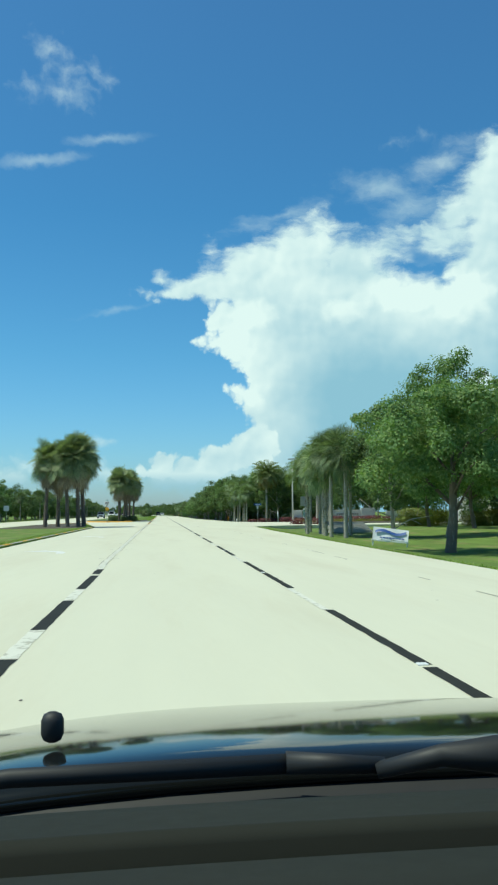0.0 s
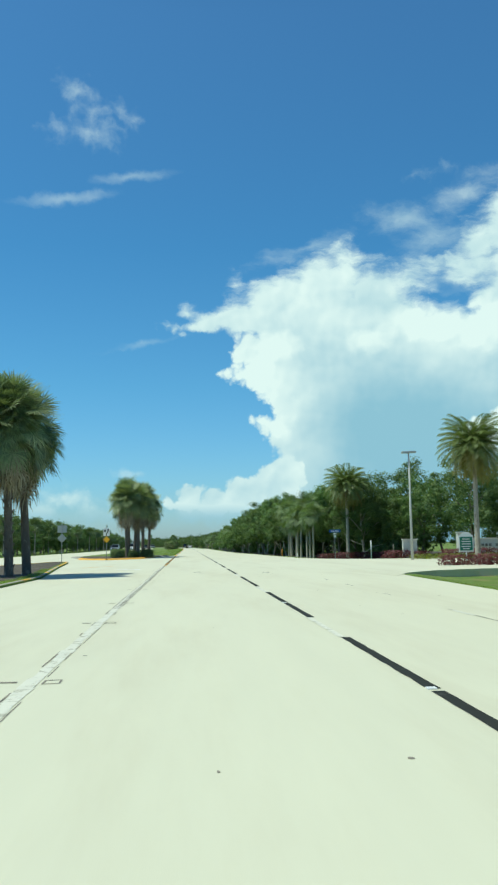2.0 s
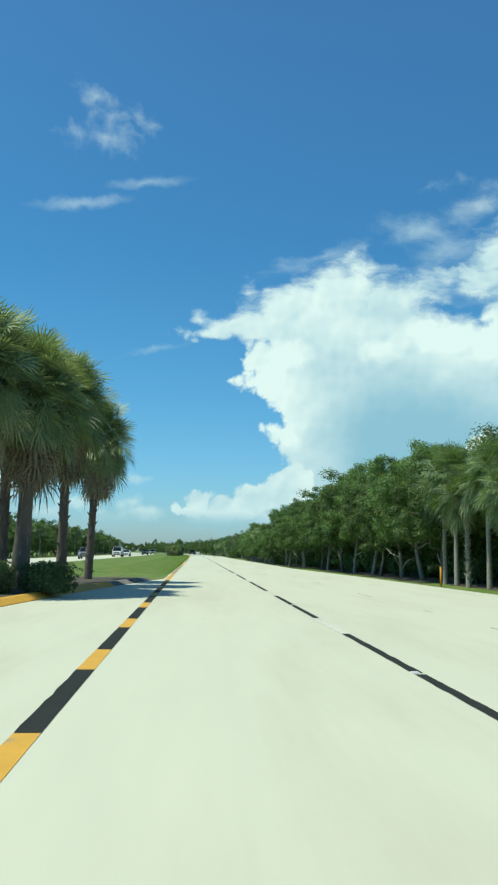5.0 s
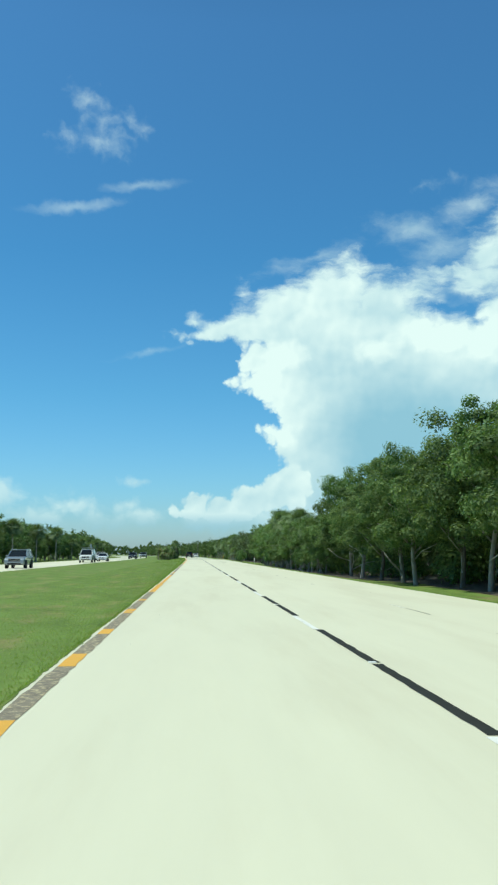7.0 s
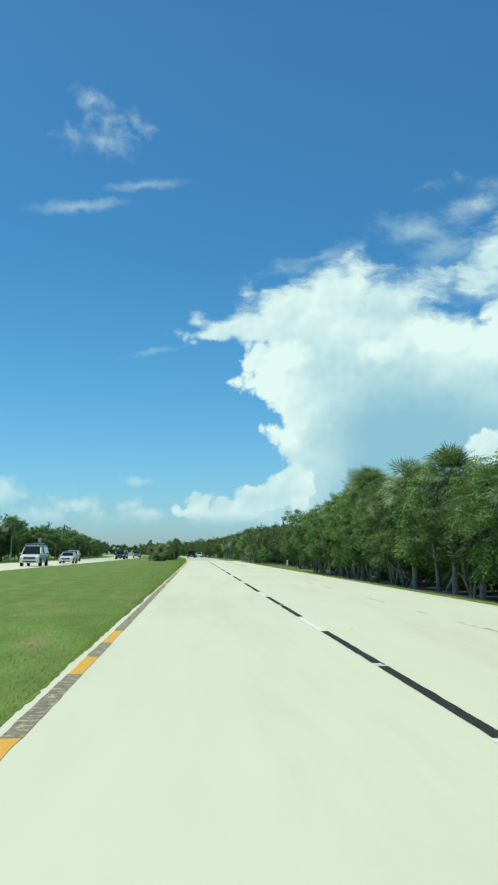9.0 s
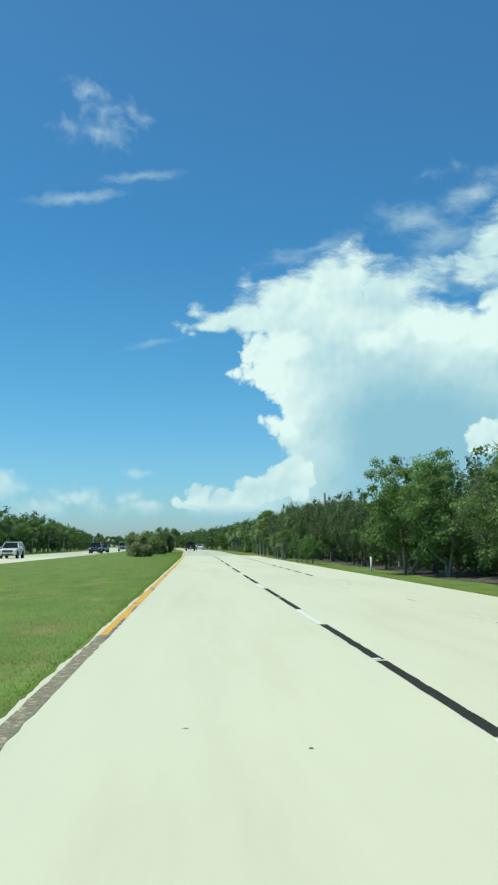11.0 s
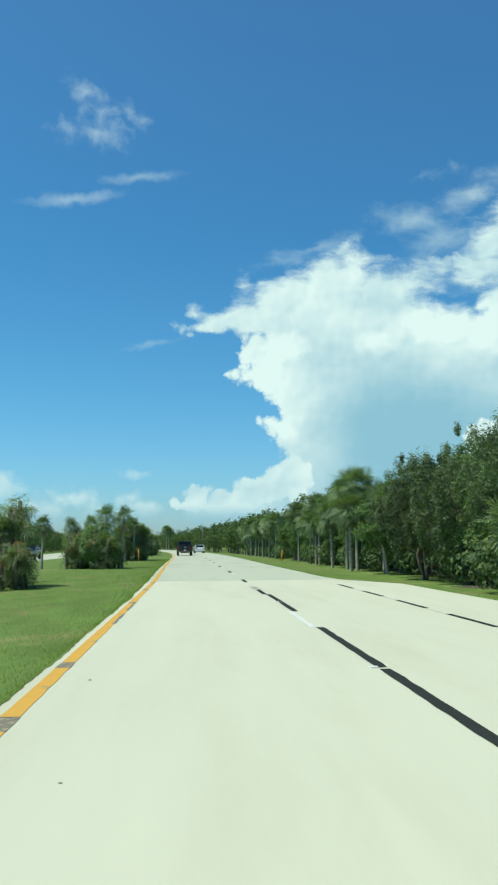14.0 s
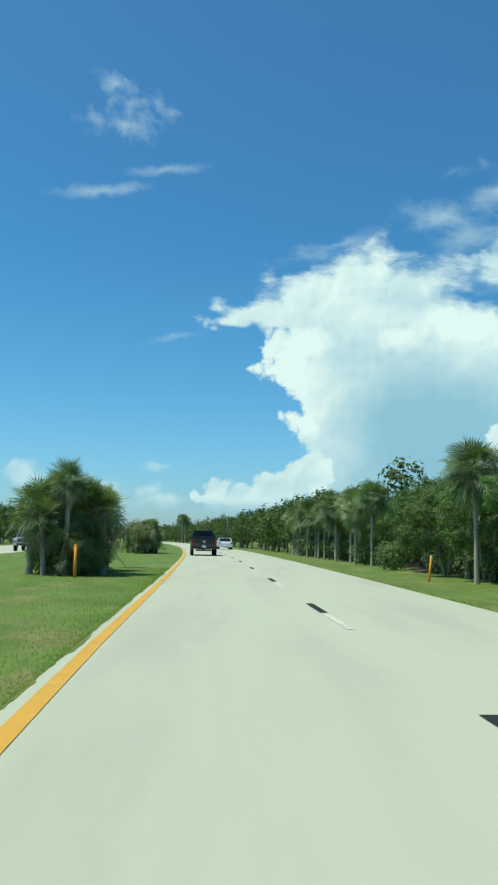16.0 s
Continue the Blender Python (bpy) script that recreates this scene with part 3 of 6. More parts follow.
def kerb_run(parent, ys, line, width, height, pick, inward, run=0.05):
    """A row of kerb stones, each a bevelled block along the line."""
    cache = {}
    for a, b in zip(ys, ys[1:]):
        mat = pick((a + b) / 2)
        length = math.hypot(b - a, line(b) - line(a)) - 0.012
        key = (mat.name, round(length, 2))
        if key not in cache:
            me = bpy.data.meshes.new("kerb_stone")
            b2 = bmesh.new()
            w, h, l = width, height, length / 2
            prof = [(0, -0.1), (0.005, h * 0.12), (run, h * 0.92), (run + (w - run) * 0.4, h), (w, h * 0.97), (w, -0.1)]
            rows = [[b2.verts.new((x, s * l, z)) for x, z in prof] for s in (-1, 1)]
            for i in range(len(prof) - 1):
                b2.faces.new((rows[0][i + 1], rows[0][i], rows[1][i], rows[1][i + 1]))
            b2.faces.new(rows[0])
            b2.faces.new(rows[1][::-1])
            b2.to_mesh(me)
            b2.free()
            me.materials.append(mat)
            cache[key] = me
        ob = new("kerb_stone", cache[key])
        turn = math.degrees(math.atan2(line(b) - line(a), b - a))
        ob.matrix_world = pose((line(a) + line(b)) / 2, (a + b) / 2, 0, 0, 0, (180 if inward < 0 else 0) - turn)
        ob.parent = parent


# ---- painted lines ----
def stripes(name, spans, x0, width, z, mat, label, parent=None, dy=1.5, rag=0.0):
    """Flat bars of paint, each span a part of its line."""
    for a, b in spans:
        n = max(1, int((b - a) / dy))
        v, f = [], []
        for i in range(n + 1):
            y = a + (b - a) * i / n
            x = (x0(y) if callable(x0) else x0 + bend(y))
            c, d = rag * noise.noise((y * 2.3, 1.0, 0)), rag * noise.noise((y * 3.1, 7.0, 0))
            v += [(x - width / 2 + c, y + 0.6 * d, z), (x + width / 2 + d, y + c, z)]
        f = [(2 * i, 2 * i + 1, 2 * i + 3, 2 * i + 2) for i in range(n)]
        ob = link_mesh(name, v, f, mat, parent)


lane_line = thing("lane_line", (0, 0, 0), "broken white lane line with black contrast tape", "road marking")
tagged(lane_line, kind="structure")
starts = [float(np.interp(n, [-8, 0, 1, 3, 7, 14, 18, 25, 26, 27, 28, 29], [-78, 11.2, 22.4, 44.2, 89.9, 172.4, 218.5, 297.9, 310.2, 321.6, 333.4, 342.55])) for n in range(-7, 30)]
for a, b in zip(starts, starts[1:]):
    stripes("white_dash", [(a, a + 3.2)], 2.2, 0.10, 0.004, M_FADED if a < 150 else M_WHITE, "", lane_line, 0.4, 0.015)
    stripes("black_dash", [(a + 3.25, a + 3.25 + (b - a - 3.2) * 0.46), (a + 3.36 + (b - a - 3.2) * 0.46, b - 0.03)], lambda q: float(np.interp(q, [0, 300, 318, 340, 352], [2.24, 2.25, 2.31, 2.31, 2.22])), 0.125, 0.004, M_BLACK, "", lane_line, 0.3, 0.018)
stripes("black_dash", [(342.6, 344.9)], 2.2, 0.125, 0.004, M_BLACK, "", lane_line, 0.3, 0.02)
stripes("patch", [(345.0, 346.7)], 2.18, 0.22, 0.004, M_KERB, "", lane_line, 0.3, 0.08)
stripes("white_dash", [(347.3, 350.05)], 2.19, 0.11, 0.004, M_FADED, "", lane_line, 0.3, 0.02)
stripes("black_dash", [(350.1, 352.5)], 2.17, 0.13, 0.004, M_BLACK, "", lane_line, 0.3, 0.02)
for y in np.arange(361.0, 640, 11.2):
    stripes("white_dash", [(y - 2.8, y - 0.03)], 2.2, 0.12, 0.004, M_FADED, "", lane_line)
    stripes("black_dash", [(y, y + 2.3)], 2.2, 0.15, 0.004, M_BLACK, "", lane_line)

turn_line = thing("turn_lane_line", (0, 0, 0), "worn white turn lane line with black gaps", "road marking")
tagged(turn_line, kind="structure")
for y in np.arange(-22.9, 15.0, 5.13):
    stripes("white_dash", [(y, y + 1.9)], -1.36, 0.17, 0.004, M_FADED, "", turn_line, 0.3, 0.02)
    stripes("black_dash", [(y + 1.9, y + 5.1)], -1.36, 0.17, 0.004, M_BLACK, "", turn_line, 0.3, 0.02)
stripes("black_dash", [(18.55, 20.1)], -1.38, 0.17, 0.004, M_BLACK, "", turn_line, 0.3, 0.02)
stripes("white_dash", [(20.1, 21.9)], -1.42, 0.17, 0.004, M_FADED, "", turn_line, 0.3, 0.02)
lr = random.Random(4)
v, f = [], []
y = 21.9
while y < 98.0:
    l = lr.uniform(0.3, 1.0)
    if lr.random() < 0.78:
        a, b = -1.45 - lr.uniform(0.05, 0.09), -1.45 + lr.uniform(0.02, 0.09)
        k = len(v)
        v += [(a, y, 0.005), (b, y + lr.uniform(0.0, 0.06), 0.005), (b + lr.uniform(-0.02, 0.02), y + l, 0.005), (a + lr.uniform(-0.012, 0.012), y + l, 0.005)]
        f.append((k, k + 1, k + 2, k + 3))
    y += l + (lr.uniform(0.0, 0.04) if lr.random() < 0.3 else 0.002)
stripes("faded_line", [(21.9, 98.9)], -1.45, 0.13, 0.0035, M_FADED, "", turn_line, 0.4, 0.03)
link_mesh("white_flakes", v, f, M_FADED, turn_line)
for edge_x, w in ((-1.362, 0.010), (-1.535, 0.02)):
    y = 21.9
    while y < 98.8:
        l = lr.uniform(0.3, 2.2)
        stripes("groove", [(y, min(98.9, y + l))], edge_x + lr.uniform(-0.008, 0.008), w, 0.0035, M_GREYK, "", turn_line)
        y += l + lr.uniform(0.1, 2.0)
v, f = [], []
y = 62.0
while y < 98.6:
    x = -1.41 + lr.uniform(-0.06, 0.035)
    w, l = lr.uniform(0.02, 0.055), lr.uniform(0.06, 0.2)
    k = len(v)
    v += [(x - w, y + lr.uniform(0.0, 0.1), 0.0056), (x, y - 0.02, 0.0056), (x + w * 0.7, y + l * 0.6, 0.0056), (x + w * 0.4, y + l, 0.0056), (x - 0.005, y + l * 0.35, 0.0056)]
    f += [(k, k + 1, k + 4), (k + 1, k + 2, k + 3, k + 4)]
    y += lr.uniform(0.03, 0.14)
link_mesh("scale_crack", v, f, M_GREYK, turn_line)
median_line = thing("median_edge_line", (0, 0, 0), "gritty dark edge line with worn yellow dashes", "road marking")
tagged(median_line, kind="structure")
for y in np.arange(100.3, 149, 5.17):
    stripes("yellow_dash", [(y, y + 1.9)], -1.40, 0.2, 0.004, M_YELLOW, "", median_line, 0.3, 0.02)
    stripes("black_dash", [(y + 1.9, min(149.95, y + 5.17))], -1.40, 0.2, 0.004, M_BLACK, "", median_line, 0.3, 0.02)


def kerb_line(q):
    return float(np.interp(q, [150, 164, 198, 212, 267, 302, 338, 352], [-1.43, -1.42, -1.285, -1.225, -1.145, -1.09, -1.11, -1.16]))


y = 150.0
while y < 351:
    worn = 200 < y < 262 or 150 < y < 185
    a = (0.9 if worn else 6.5) * (0.4 + 1.3 * random.random())
    b = (3.6 if worn else 0.45) * (0.4 + 1.2 * random.random())
    if 212 < y < 240:
        # only two sound yellow lengths are left on this stretch
        a, b = (1.55, 1.7) if y < 214 else (1.9, 21.0)
    a, b = min(a, 351.54 - y), min(b, max(0.01, 351.54 - y - a))
    if y < 210 and y + a + b > 200:
        a = 210.4 - y
        b = 213.6 - y - a - 0.01
    stripes("yellow_dash", [(y, y + a)], kerb_line, 0.155 if y > 190 else 0.2, 0.0042, M_YELLOW, "", median_line, 0.3, 0.022)
    stripes("dark_dash", [(y + a, y + a + b)], kerb_line, 0.165 if y > 190 else 0.21, 0.004, M_GRITTY, "", median_line, 0.3, 0.03)
    y += a + b + 0.01
for y0, y1 in ((262, 265.5), (267, 268.5), (274.5, 276), (285, 286), (300.6, 303), (314, 315.5), (334.5, 336.6), (337.5, 340)):
    stripes("broken_strip", [(y0, y1)], lambda q: kerb_line(q) + 0.065, 0.055, 0.0046, M_GREYK, "", median_line, 0.1, 0.025)
edge = thing("edge_line", (0, 0, 0), "worn edge line and cracked joint along the right lane", "road marking")
tagged(edge, kind="structure")
y = -20.0
while y < 286:
    l = lr.uniform(0.5, 2.6)
    if not 78 < y < 124:
        stripes("joint_crack", [(y, y + l)], 5.12 + lr.uniform(-0.02, 0.02), 0.03, 0.004, M_GREYK, "", edge, 0.3, 0.012)
        if lr.random() < 0.3:
            stripes("faded_line", [(y + l, y + l + 1.5)], 5.12, 0.09, 0.004, M_FADED, "", edge, 0.4, 0.02)
    y += l + lr.uniform(1.0, 7.0) * (1.0 if y < 78 else 2.2)
for n in range(-4, 12):
    y, x = 300.73 + 4.03 * n, 4.98 + 0.007 * max(0, n)
    stripes("black_dash", [(y, y + 2.52)], x, 0.115, 0.004, M_BLACK, "", edge, 0.3, 0.015)
    stripes("white_dash", [(y - 1.45, y - 0.05)], x, 0.09, 0.004, M_FADED, "", edge, 0.3, 0.015)
yellow_edge = thing("yellow_edge_line", (0, 0, 0), "solid yellow edge line beside the median", "road marking")
tagged(yellow_edge, kind="structure")
stripes("yellow_line", [(351.55, 700)], lambda y: bend(y) - float(np.interp(y, [351, 361, 368, 378], [1.16, 1.23, 1.23, 1.30])), 0.165, 0.004, M_YELLOW, "", yellow_edge, 3.0)

# yellow painted kerb stones round the noses of the median
def nose_kerb(parent, line, y0, y1, step, height, pick, inward, width=0.2, run=0.05):
    n = int((y1 - y0) / step)
    kerb_run(parent, [y0 + (y1 - y0) * i / n for i in range(n + 1)], line, width, height, pick, inward, run)


nose_kerb(island, mid_right, 126.6, 149.5, 0.9, 0.15, lambda y: M_YELLOW if y < 143 else M_GREYK, -1, 0.42, 0.24)
nose_kerb(island, mid_left, 126.6, 149.5, 0.9, 0.15, lambda y: M_YELLOW if y < 136 else M_KERB, 1, 0.42, 0.24)
first_median = bpy.data.objects["grass_median"]
nose_kerb(first_median, near_right, -20, 117.3, 1.5, 0.09, lambda y: M_YELLOW if y > 100 or int(y * 0.7) % 3 == 0 else M_KERB, -1)
nose_kerb(first_median, near_left, 96, 117.3, 1.2, 0.09, lambda y: M_YELLOW if y > 104 else M_KERB, 1)

# raised studs, turn arrows, a taped square and small scabs on the concrete
stud = None
for a, b in zip(starts, starts[1:]):
    y = a + 3.43 + (b - a - 3.2) * 0.46
    if stud is None:
        bm = bmesh.new()
        box(bm, (0.09, 0.09, 0.014), (0, 0, 0.006), 0.005)
        stud = part("road_stud", bm, M_SIGNWHITE, lane_line, "small white raised stud")
    else:
        o = new("road_stud", stud.data)
        o.parent = lane_line
        stud = o
    stud.location = (2.22, y - 0.05, 0.0)


def turn_arrow(x, y):
    """A painted left-turn arrow, stem and curved head."""
    pts_l, pts_r = [], []
    for i in range(9):
        a = i / 8 * 1.45
        pts_l.append((-0.95 + 0.72 * math.cos(a), 0.75 + 1.1 * math.sin(a)))
        pts_r.append((-0.95 + 1.0 * math.cos(a), 0.75 + 1.75 * math.sin(a)))
    v = [(-0.23, 0.3, 0), (0.05, 0.3, 0)]
    for l, r in zip(pts_l, pts_r):
        v += [(*l, 0), (*r, 0)]
    f = [(2 * i, 2 * i + 1, 2 * i + 3, 2 * i + 2) for i in range(len(v) // 2 - 1)]
    k = len(v)
    v += [(-0.86, 1.75, 0), (-1.55, 2.25, 0), (-0.80, 2.95, 0)]
    f.append((k, k + 2, k + 1))
    ob = link_mesh("turn_arrow", v, f, M_WHITE)
    ob.location = (x, y, 0.004)
    return tagged(ob, "white painted left turn arrow on the concrete", "road marking", kind="structure")


for x, y in ((-3.2, 28.0), (-3.1, 46.5), (-2.55, 90.3)):
    turn_arrow(x, y)
def taped_square(x, y):
    """Two black bars and side strips of tape round a white middle."""
    t = thing("taped_square", (x, y, 0.004), "black taped square with a white centre on the lane", "road marking")
    tagged(t, kind="structure")
    link_mesh("black_border", [(-0.155, -0.22, 0), (0.155, -0.22, 0), (0.155, 0.22, 0), (-0.155, 0.22, 0), (-0.07, -0.11, 0), (0.07, -0.11, 0), (0.07, 0.11, 0), (-0.07, 0.11, 0)],
              [(0, 1, 5, 4), (1, 2, 6, 5), (2, 3, 7, 6), (3, 0, 4, 7)], M_BLACK, t)
    link_mesh("white_centre", [(-0.067, -0.105, 0), (0.067, -0.105, 0), (0.067, 0.105, 0), (-0.067, 0.105, 0)], [(0, 1, 2, 3)], M_WHITE, t)


taped_square(0.54, 85.2)
taped_square(3.7, 83.2)
for x, y in ((0.7, 82.7), (3.75, 80.9)):
    tagged(link_mesh("sealed_crack", [(x - 0.15, y, 0.004), (x + 0.15, y - 0.02, 0.004), (x + 0.15, y + 0.02, 0.004), (x - 0.15, y + 0.04, 0.004)], [(0, 1, 2, 3)], M_GREYK),
           "short dark sealed crack across the lane", "road marking", kind="structure")
stub = link_mesh("yellow_stub_line", [(-6.6, 97.2, 0.004), (-6.4, 97.1, 0.004), (-4.75, 100.8, 0.004), (-4.95, 100.9, 0.004)], [(0, 1, 2, 3)], M_YELLOW)
tagged(stub, "short slanting yellow line in the median opening", "road marking", kind="structure")
scab_v, scab_f = [], []
for i in range(110):
    x, y = random.uniform(-1.2, 6.5), random.uniform(2, 380)
    if abs(x - 2.2) < 0.3:
        continue
    n0 = len(scab_v)
    w, l = random.uniform(0.008, 0.03), random.uniform(0.01, 0.04)
    for q in range(7):
        a = q / 7 * 6.283
        r = random.uniform(0.6, 1.1)
        scab_v.append((x + w * r * math.cos(a), y + l * r * math.sin(a), 0.003 + 0.002 * (q % 2)))
    scab_f.append(tuple(range(n0, n0 + 7)))
tagged(link_mesh("pavement_scabs", scab_v, scab_f, M_GREYK), "small dark spalls and specks on the concrete", "debris", kind="stuff")
# saw cuts and small sealed loops where the slab joints meet the turn lane line
for y in (24.8, 30.9, 37.0, 43.1, 49.0, 52.3, 58.6, 63.6, 69.7, 75.7, 81.6, 87.6, 94.0):
    w = 0.14 + 0.05 * random.random()
    link_mesh("saw_cut", [(-1.60 - w, y, 0.0045), (-1.60, y - 0.02, 0.0045), (-1.60, y + 0.06, 0.0045), (-1.60 - w, y + 0.07, 0.0045)], [(0, 1, 2, 3)], M_GREYK, turn_line)
    v, f = [], []
    for q, (sx, sy) in enumerate(((-1, -1), (1, -0.85), (0.9, 1), (-1, 0.9))):
        for r in (1.0, 0.78):
            v.append((-1.26 + 0.09 * r * sx, y + 0.13 * r * sy, 0.0045))
    for q in range(4):
        k = (q + 1) % 4
        f.append((2 * q, 2 * k, 2 * k + 1, 2 * q + 1))
    link_mesh("sealed_loop", v, f, M_GREYK, turn_line)
for x, y, w, l in ((-1.09, 84.2, 0.035, 0.85), (-1.07, 83.6, 0.03, 0.35)):
    tagged(link_mesh("skid_mark", [(x - w, y, 0.003), (x, y, 0.003), (x + 0.02, y + l, 0.003), (x - w + 0.03, y + l, 0.003)], [(0, 1, 2, 3)], M_GREYK),
           "short dark rubber smear on the concrete", "road marking", kind="structure")

# leaf litter under the trees of the right-hand wood
v, f = [], []
litter_y = np.arange(128, 470, 2.0)
for y in litter_y:
    e = right_edge(float(y))
    a = 4.4 + 0.9 * noise.noise((float(y) * 0.2, 1.7, 0)) + (4.0 if y < 142 else 2.6 if y > 352 else -3.0 * min(1.0, max(0.0, (y - 206) / 8.0), max(0.0, (282 - y) / 8.0)) if y < 290 else 0)
    for d in (a, a + 1.5, a + 4, a + 8, a + 16, a + 24):
        v.append((e + d, float(y), ground_z(e + d, float(y)) + 0.015))
for i in range(len(litter_y) - 1):
    for q in range(5):
        f.append((6 * i + q, 6 * i + q + 1, 6 * i + q + 7, 6 * i + q + 6))
tagged(link_mesh("leaf_litter", v, f, M_MULCH, smooth=True), "brown leaf litter and bare soil under the trees", "ground", kind="structure")

# grass blades along the near edges
gr = np.random.default_rng(5)
def blades(n, xf, y0, y1, zf, size):
    y = gr.uniform(y0, y1, n)
    x = np.array([xf(a, b) for a, b in zip(y, gr.uniform(0, 1, n))])
    z = np.array([zf(a, b) for a, b in zip(x, y)])
    c = np.stack([x, y, z], 1)
    a = gr.uniform(0, 6.283, n)
    s = np.stack([np.cos(a), np.sin(a), 0 * a], 1) * (size * 0.22)
    h = size * gr.uniform(0.5, 1.3, n)
    tip = np.stack([gr.normal(size=n) * 0.5 * h, gr.normal(size=n) * 0.5 * h, h], 1)
    return np.stack([c - s, c + s, c + tip * 0.6 + s * 0.5, c + tip], 1)


tufts = [blades(7000, lambda y, u: right_edge(y) - 0.03 + 0.5 * u ** 1.3, 160, 405, lambda x, y: ground_z(x, y) - 0.01, 0.05),
         blades(150000, lambda y, u: mid_right(y) - 0.02 - 5.0 * u ** 2.6, 160, 405, lambda x, y: 0.0, 0.03),
         blades(3000, lambda y, u: right_edge(y) - 0.03 + 0.5 * u, 14, 78, lambda x, y: ground_z(x, y) - 0.01, 0.07),
         blades(2500, lambda y, u: near_right(y) - 0.2 - 0.5 * u, 25, 92, lambda x, y: 0.06, 0.09)]
tagged(soup("grass", np.concatenate(tufts), M_BLADE), "short mown grass blades along the verges", "grass", kind="stuff")
# ---- plants ----
rng = np.random.default_rng(7)


def unit(n, r=rng):
    v = r.normal(size=(n, 3))
    return v / np.linalg.norm(v, axis=1, keepdims=True)


def leaves(centres, size, r, droop=0.0, slim=0.8, out=None):
    """Pointed leaves at the centres, facing mostly up and out of their clump."""
    n = len(centres)
    if out is None:
        out = unit(n, r)
    face = out * 0.9 + unit(n, r) * 0.5 + np.array([0, 0, 0.4])
    d = unit(n, r)
    d[:, 2] -= droop
    s = np.cross(d, face)
    s /= np.linalg.norm(s, axis=1, keepdims=True) + 1e-9
    d = np.cross(face, s)
    d /= np.linalg.norm(d, axis=1, keepdims=True) + 1e-9
    l = size * r.uniform(0.6, 1.3, (n, 1))
    w = l * slim
    c = centres
    return np.stack([c + s * w * 0.5 - d * l * 0.4, c + d * l * 0.6, c - s * w * 0.5 - d * l * 0.4], 1)


def broadleaf(name, height, spread, clear, seed, mat, bark, label, clumps=60, per=70, leaf=0.24, trunks=1, feather=False, dead=0, stout=1.0):
    """A tree of tapered trunk, forking limbs and a crown of leaf clumps."""
    r = np.random.default_rng(seed)
    t = thing(name, (0, 0, 0), label, "tree")
    tubes, tips = [], []
    for k in range(trunks):
        a = r.uniform(0, 6.28)
        foot = np.array([math.cos(a), math.sin(a), 0]) * (0.25 if trunks > 1 else 0.0)
        top = foot * 2.5 + np.array([r.normal() * 0.25, r.normal() * 0.25, height * 0.55])
        pts = [foot - [0, 0, 0.5], foot + [0, 0, 0.15], foot * 1.4 + (top - foot) * 0.33 + r.normal(size=3) * 0.08,
               foot * 1.2 + (top - foot) * 0.66 + r.normal(size=3) * 0.12, top]
        rad = stout * (height * 0.011 / math.sqrt(trunks) + 0.025)
        tubes.append(tube(pts, [rad * 1.7, rad * 1.25, rad, rad * 0.8, rad * 0.35], 8))
        for i in range(6):
            f = 0.3 + 0.7 * (i + r.uniform(0, 0.6)) / 6.6
            start = np.array(pts[1]) * (1 - f) + np.array(top) * f
            az_ = a + i * 2.4 + r.normal() * 0.4
            reach = spread * r.uniform(0.55, 0.9)
            end = start + np.array([math.cos(az_) * reach, math.sin(az_) * reach, reach * r.uniform(0.35, 0.9)])
            end[2] = min(end[2], height * 0.9)
            mid = (start + end) / 2 + [0, 0, reach * 0.12]
            tubes.append(tube([start, mid, end], [rad * 0.5, rad * 0.32, rad * 0.1], 5))
            tips += [end, mid * 0.4 + end * 0.6]
    v, f = join_tubes(tubes)
    link_mesh("trunk", v, f, bark, t, smooth=True)
    if dead:
        sticks = []
        for i in range(dead):
            a = r.uniform(0, 6.28)
            p = np.array([0, 0, r.uniform(0.5, height * 0.28)])
            d = np.array([math.cos(a), math.sin(a), r.uniform(0.3, 1.3)])
            d /= np.linalg.norm(d)
            l = r.uniform(1.2, 2.6)
            mid, end = p + d * l * 0.5 + r.normal(size=3) * 0.1, p + d * l + r.normal(size=3) * 0.2
            sticks.append(tube([p, mid, end], [0.045, 0.032, 0.012], 5))
            sticks.append(tube([mid, mid + d * l * 0.3 + r.normal(size=3) * 0.35], [0.022, 0.008], 4))
        v, f = join_tubes(sticks)
        link_mesh("dead_branch", v, f, M_DEADWOOD, t, "pale bare dead branches", smooth=True)
    # a handful of leaf masses with gaps between them, each heaped with clumps
    masses = []
    count = 9 if spread > 2.6 else 7
    for k in range(count):
        a = k * 2.39996 + r.uniform(-0.4, 0.4)
        up = (k + 0.5) / count
        ring = math.sqrt(max(0.0, 1 - (2 * up - 1) ** 2)) * r.uniform(0.5, 0.72)
        masses.append((np.array([math.cos(a) * ring * spread, math.sin(a) * ring * spread, clear + (height - clear) * (0.12 + 0.70 * up)]), spread * r.uniform(0.42, 0.58)))
    cs, size = [], []
    for k in range(clumps):
        c, rad_ = masses[k % count]
        p = r.normal(size=3)
        p[2] = abs(p[2]) * 1.1 - 0.35
        p /= np.linalg.norm(p)
        far = r.uniform(0.55, 1.0) if k % 6 else r.uniform(1.05, 1.32)
        cs.append(c + p * rad_ * far * np.array([1, 1, 0.85 * (height - clear) / (2.2 * spread)]))
        size.append(r.uniform(0.42, 0.85) if k % 6 else r.uniform(0.25, 0.45))
    cs = np.vstack([np.array(cs), np.array(tips) + r.normal(size=(len(tips), 3)) * 0.15])
    size = np.concatenate([size, r.uniform(0.35, 0.6, len(tips))]) * (spread / 3.2) ** 0.5
    out = unit(len(cs) * per, r)
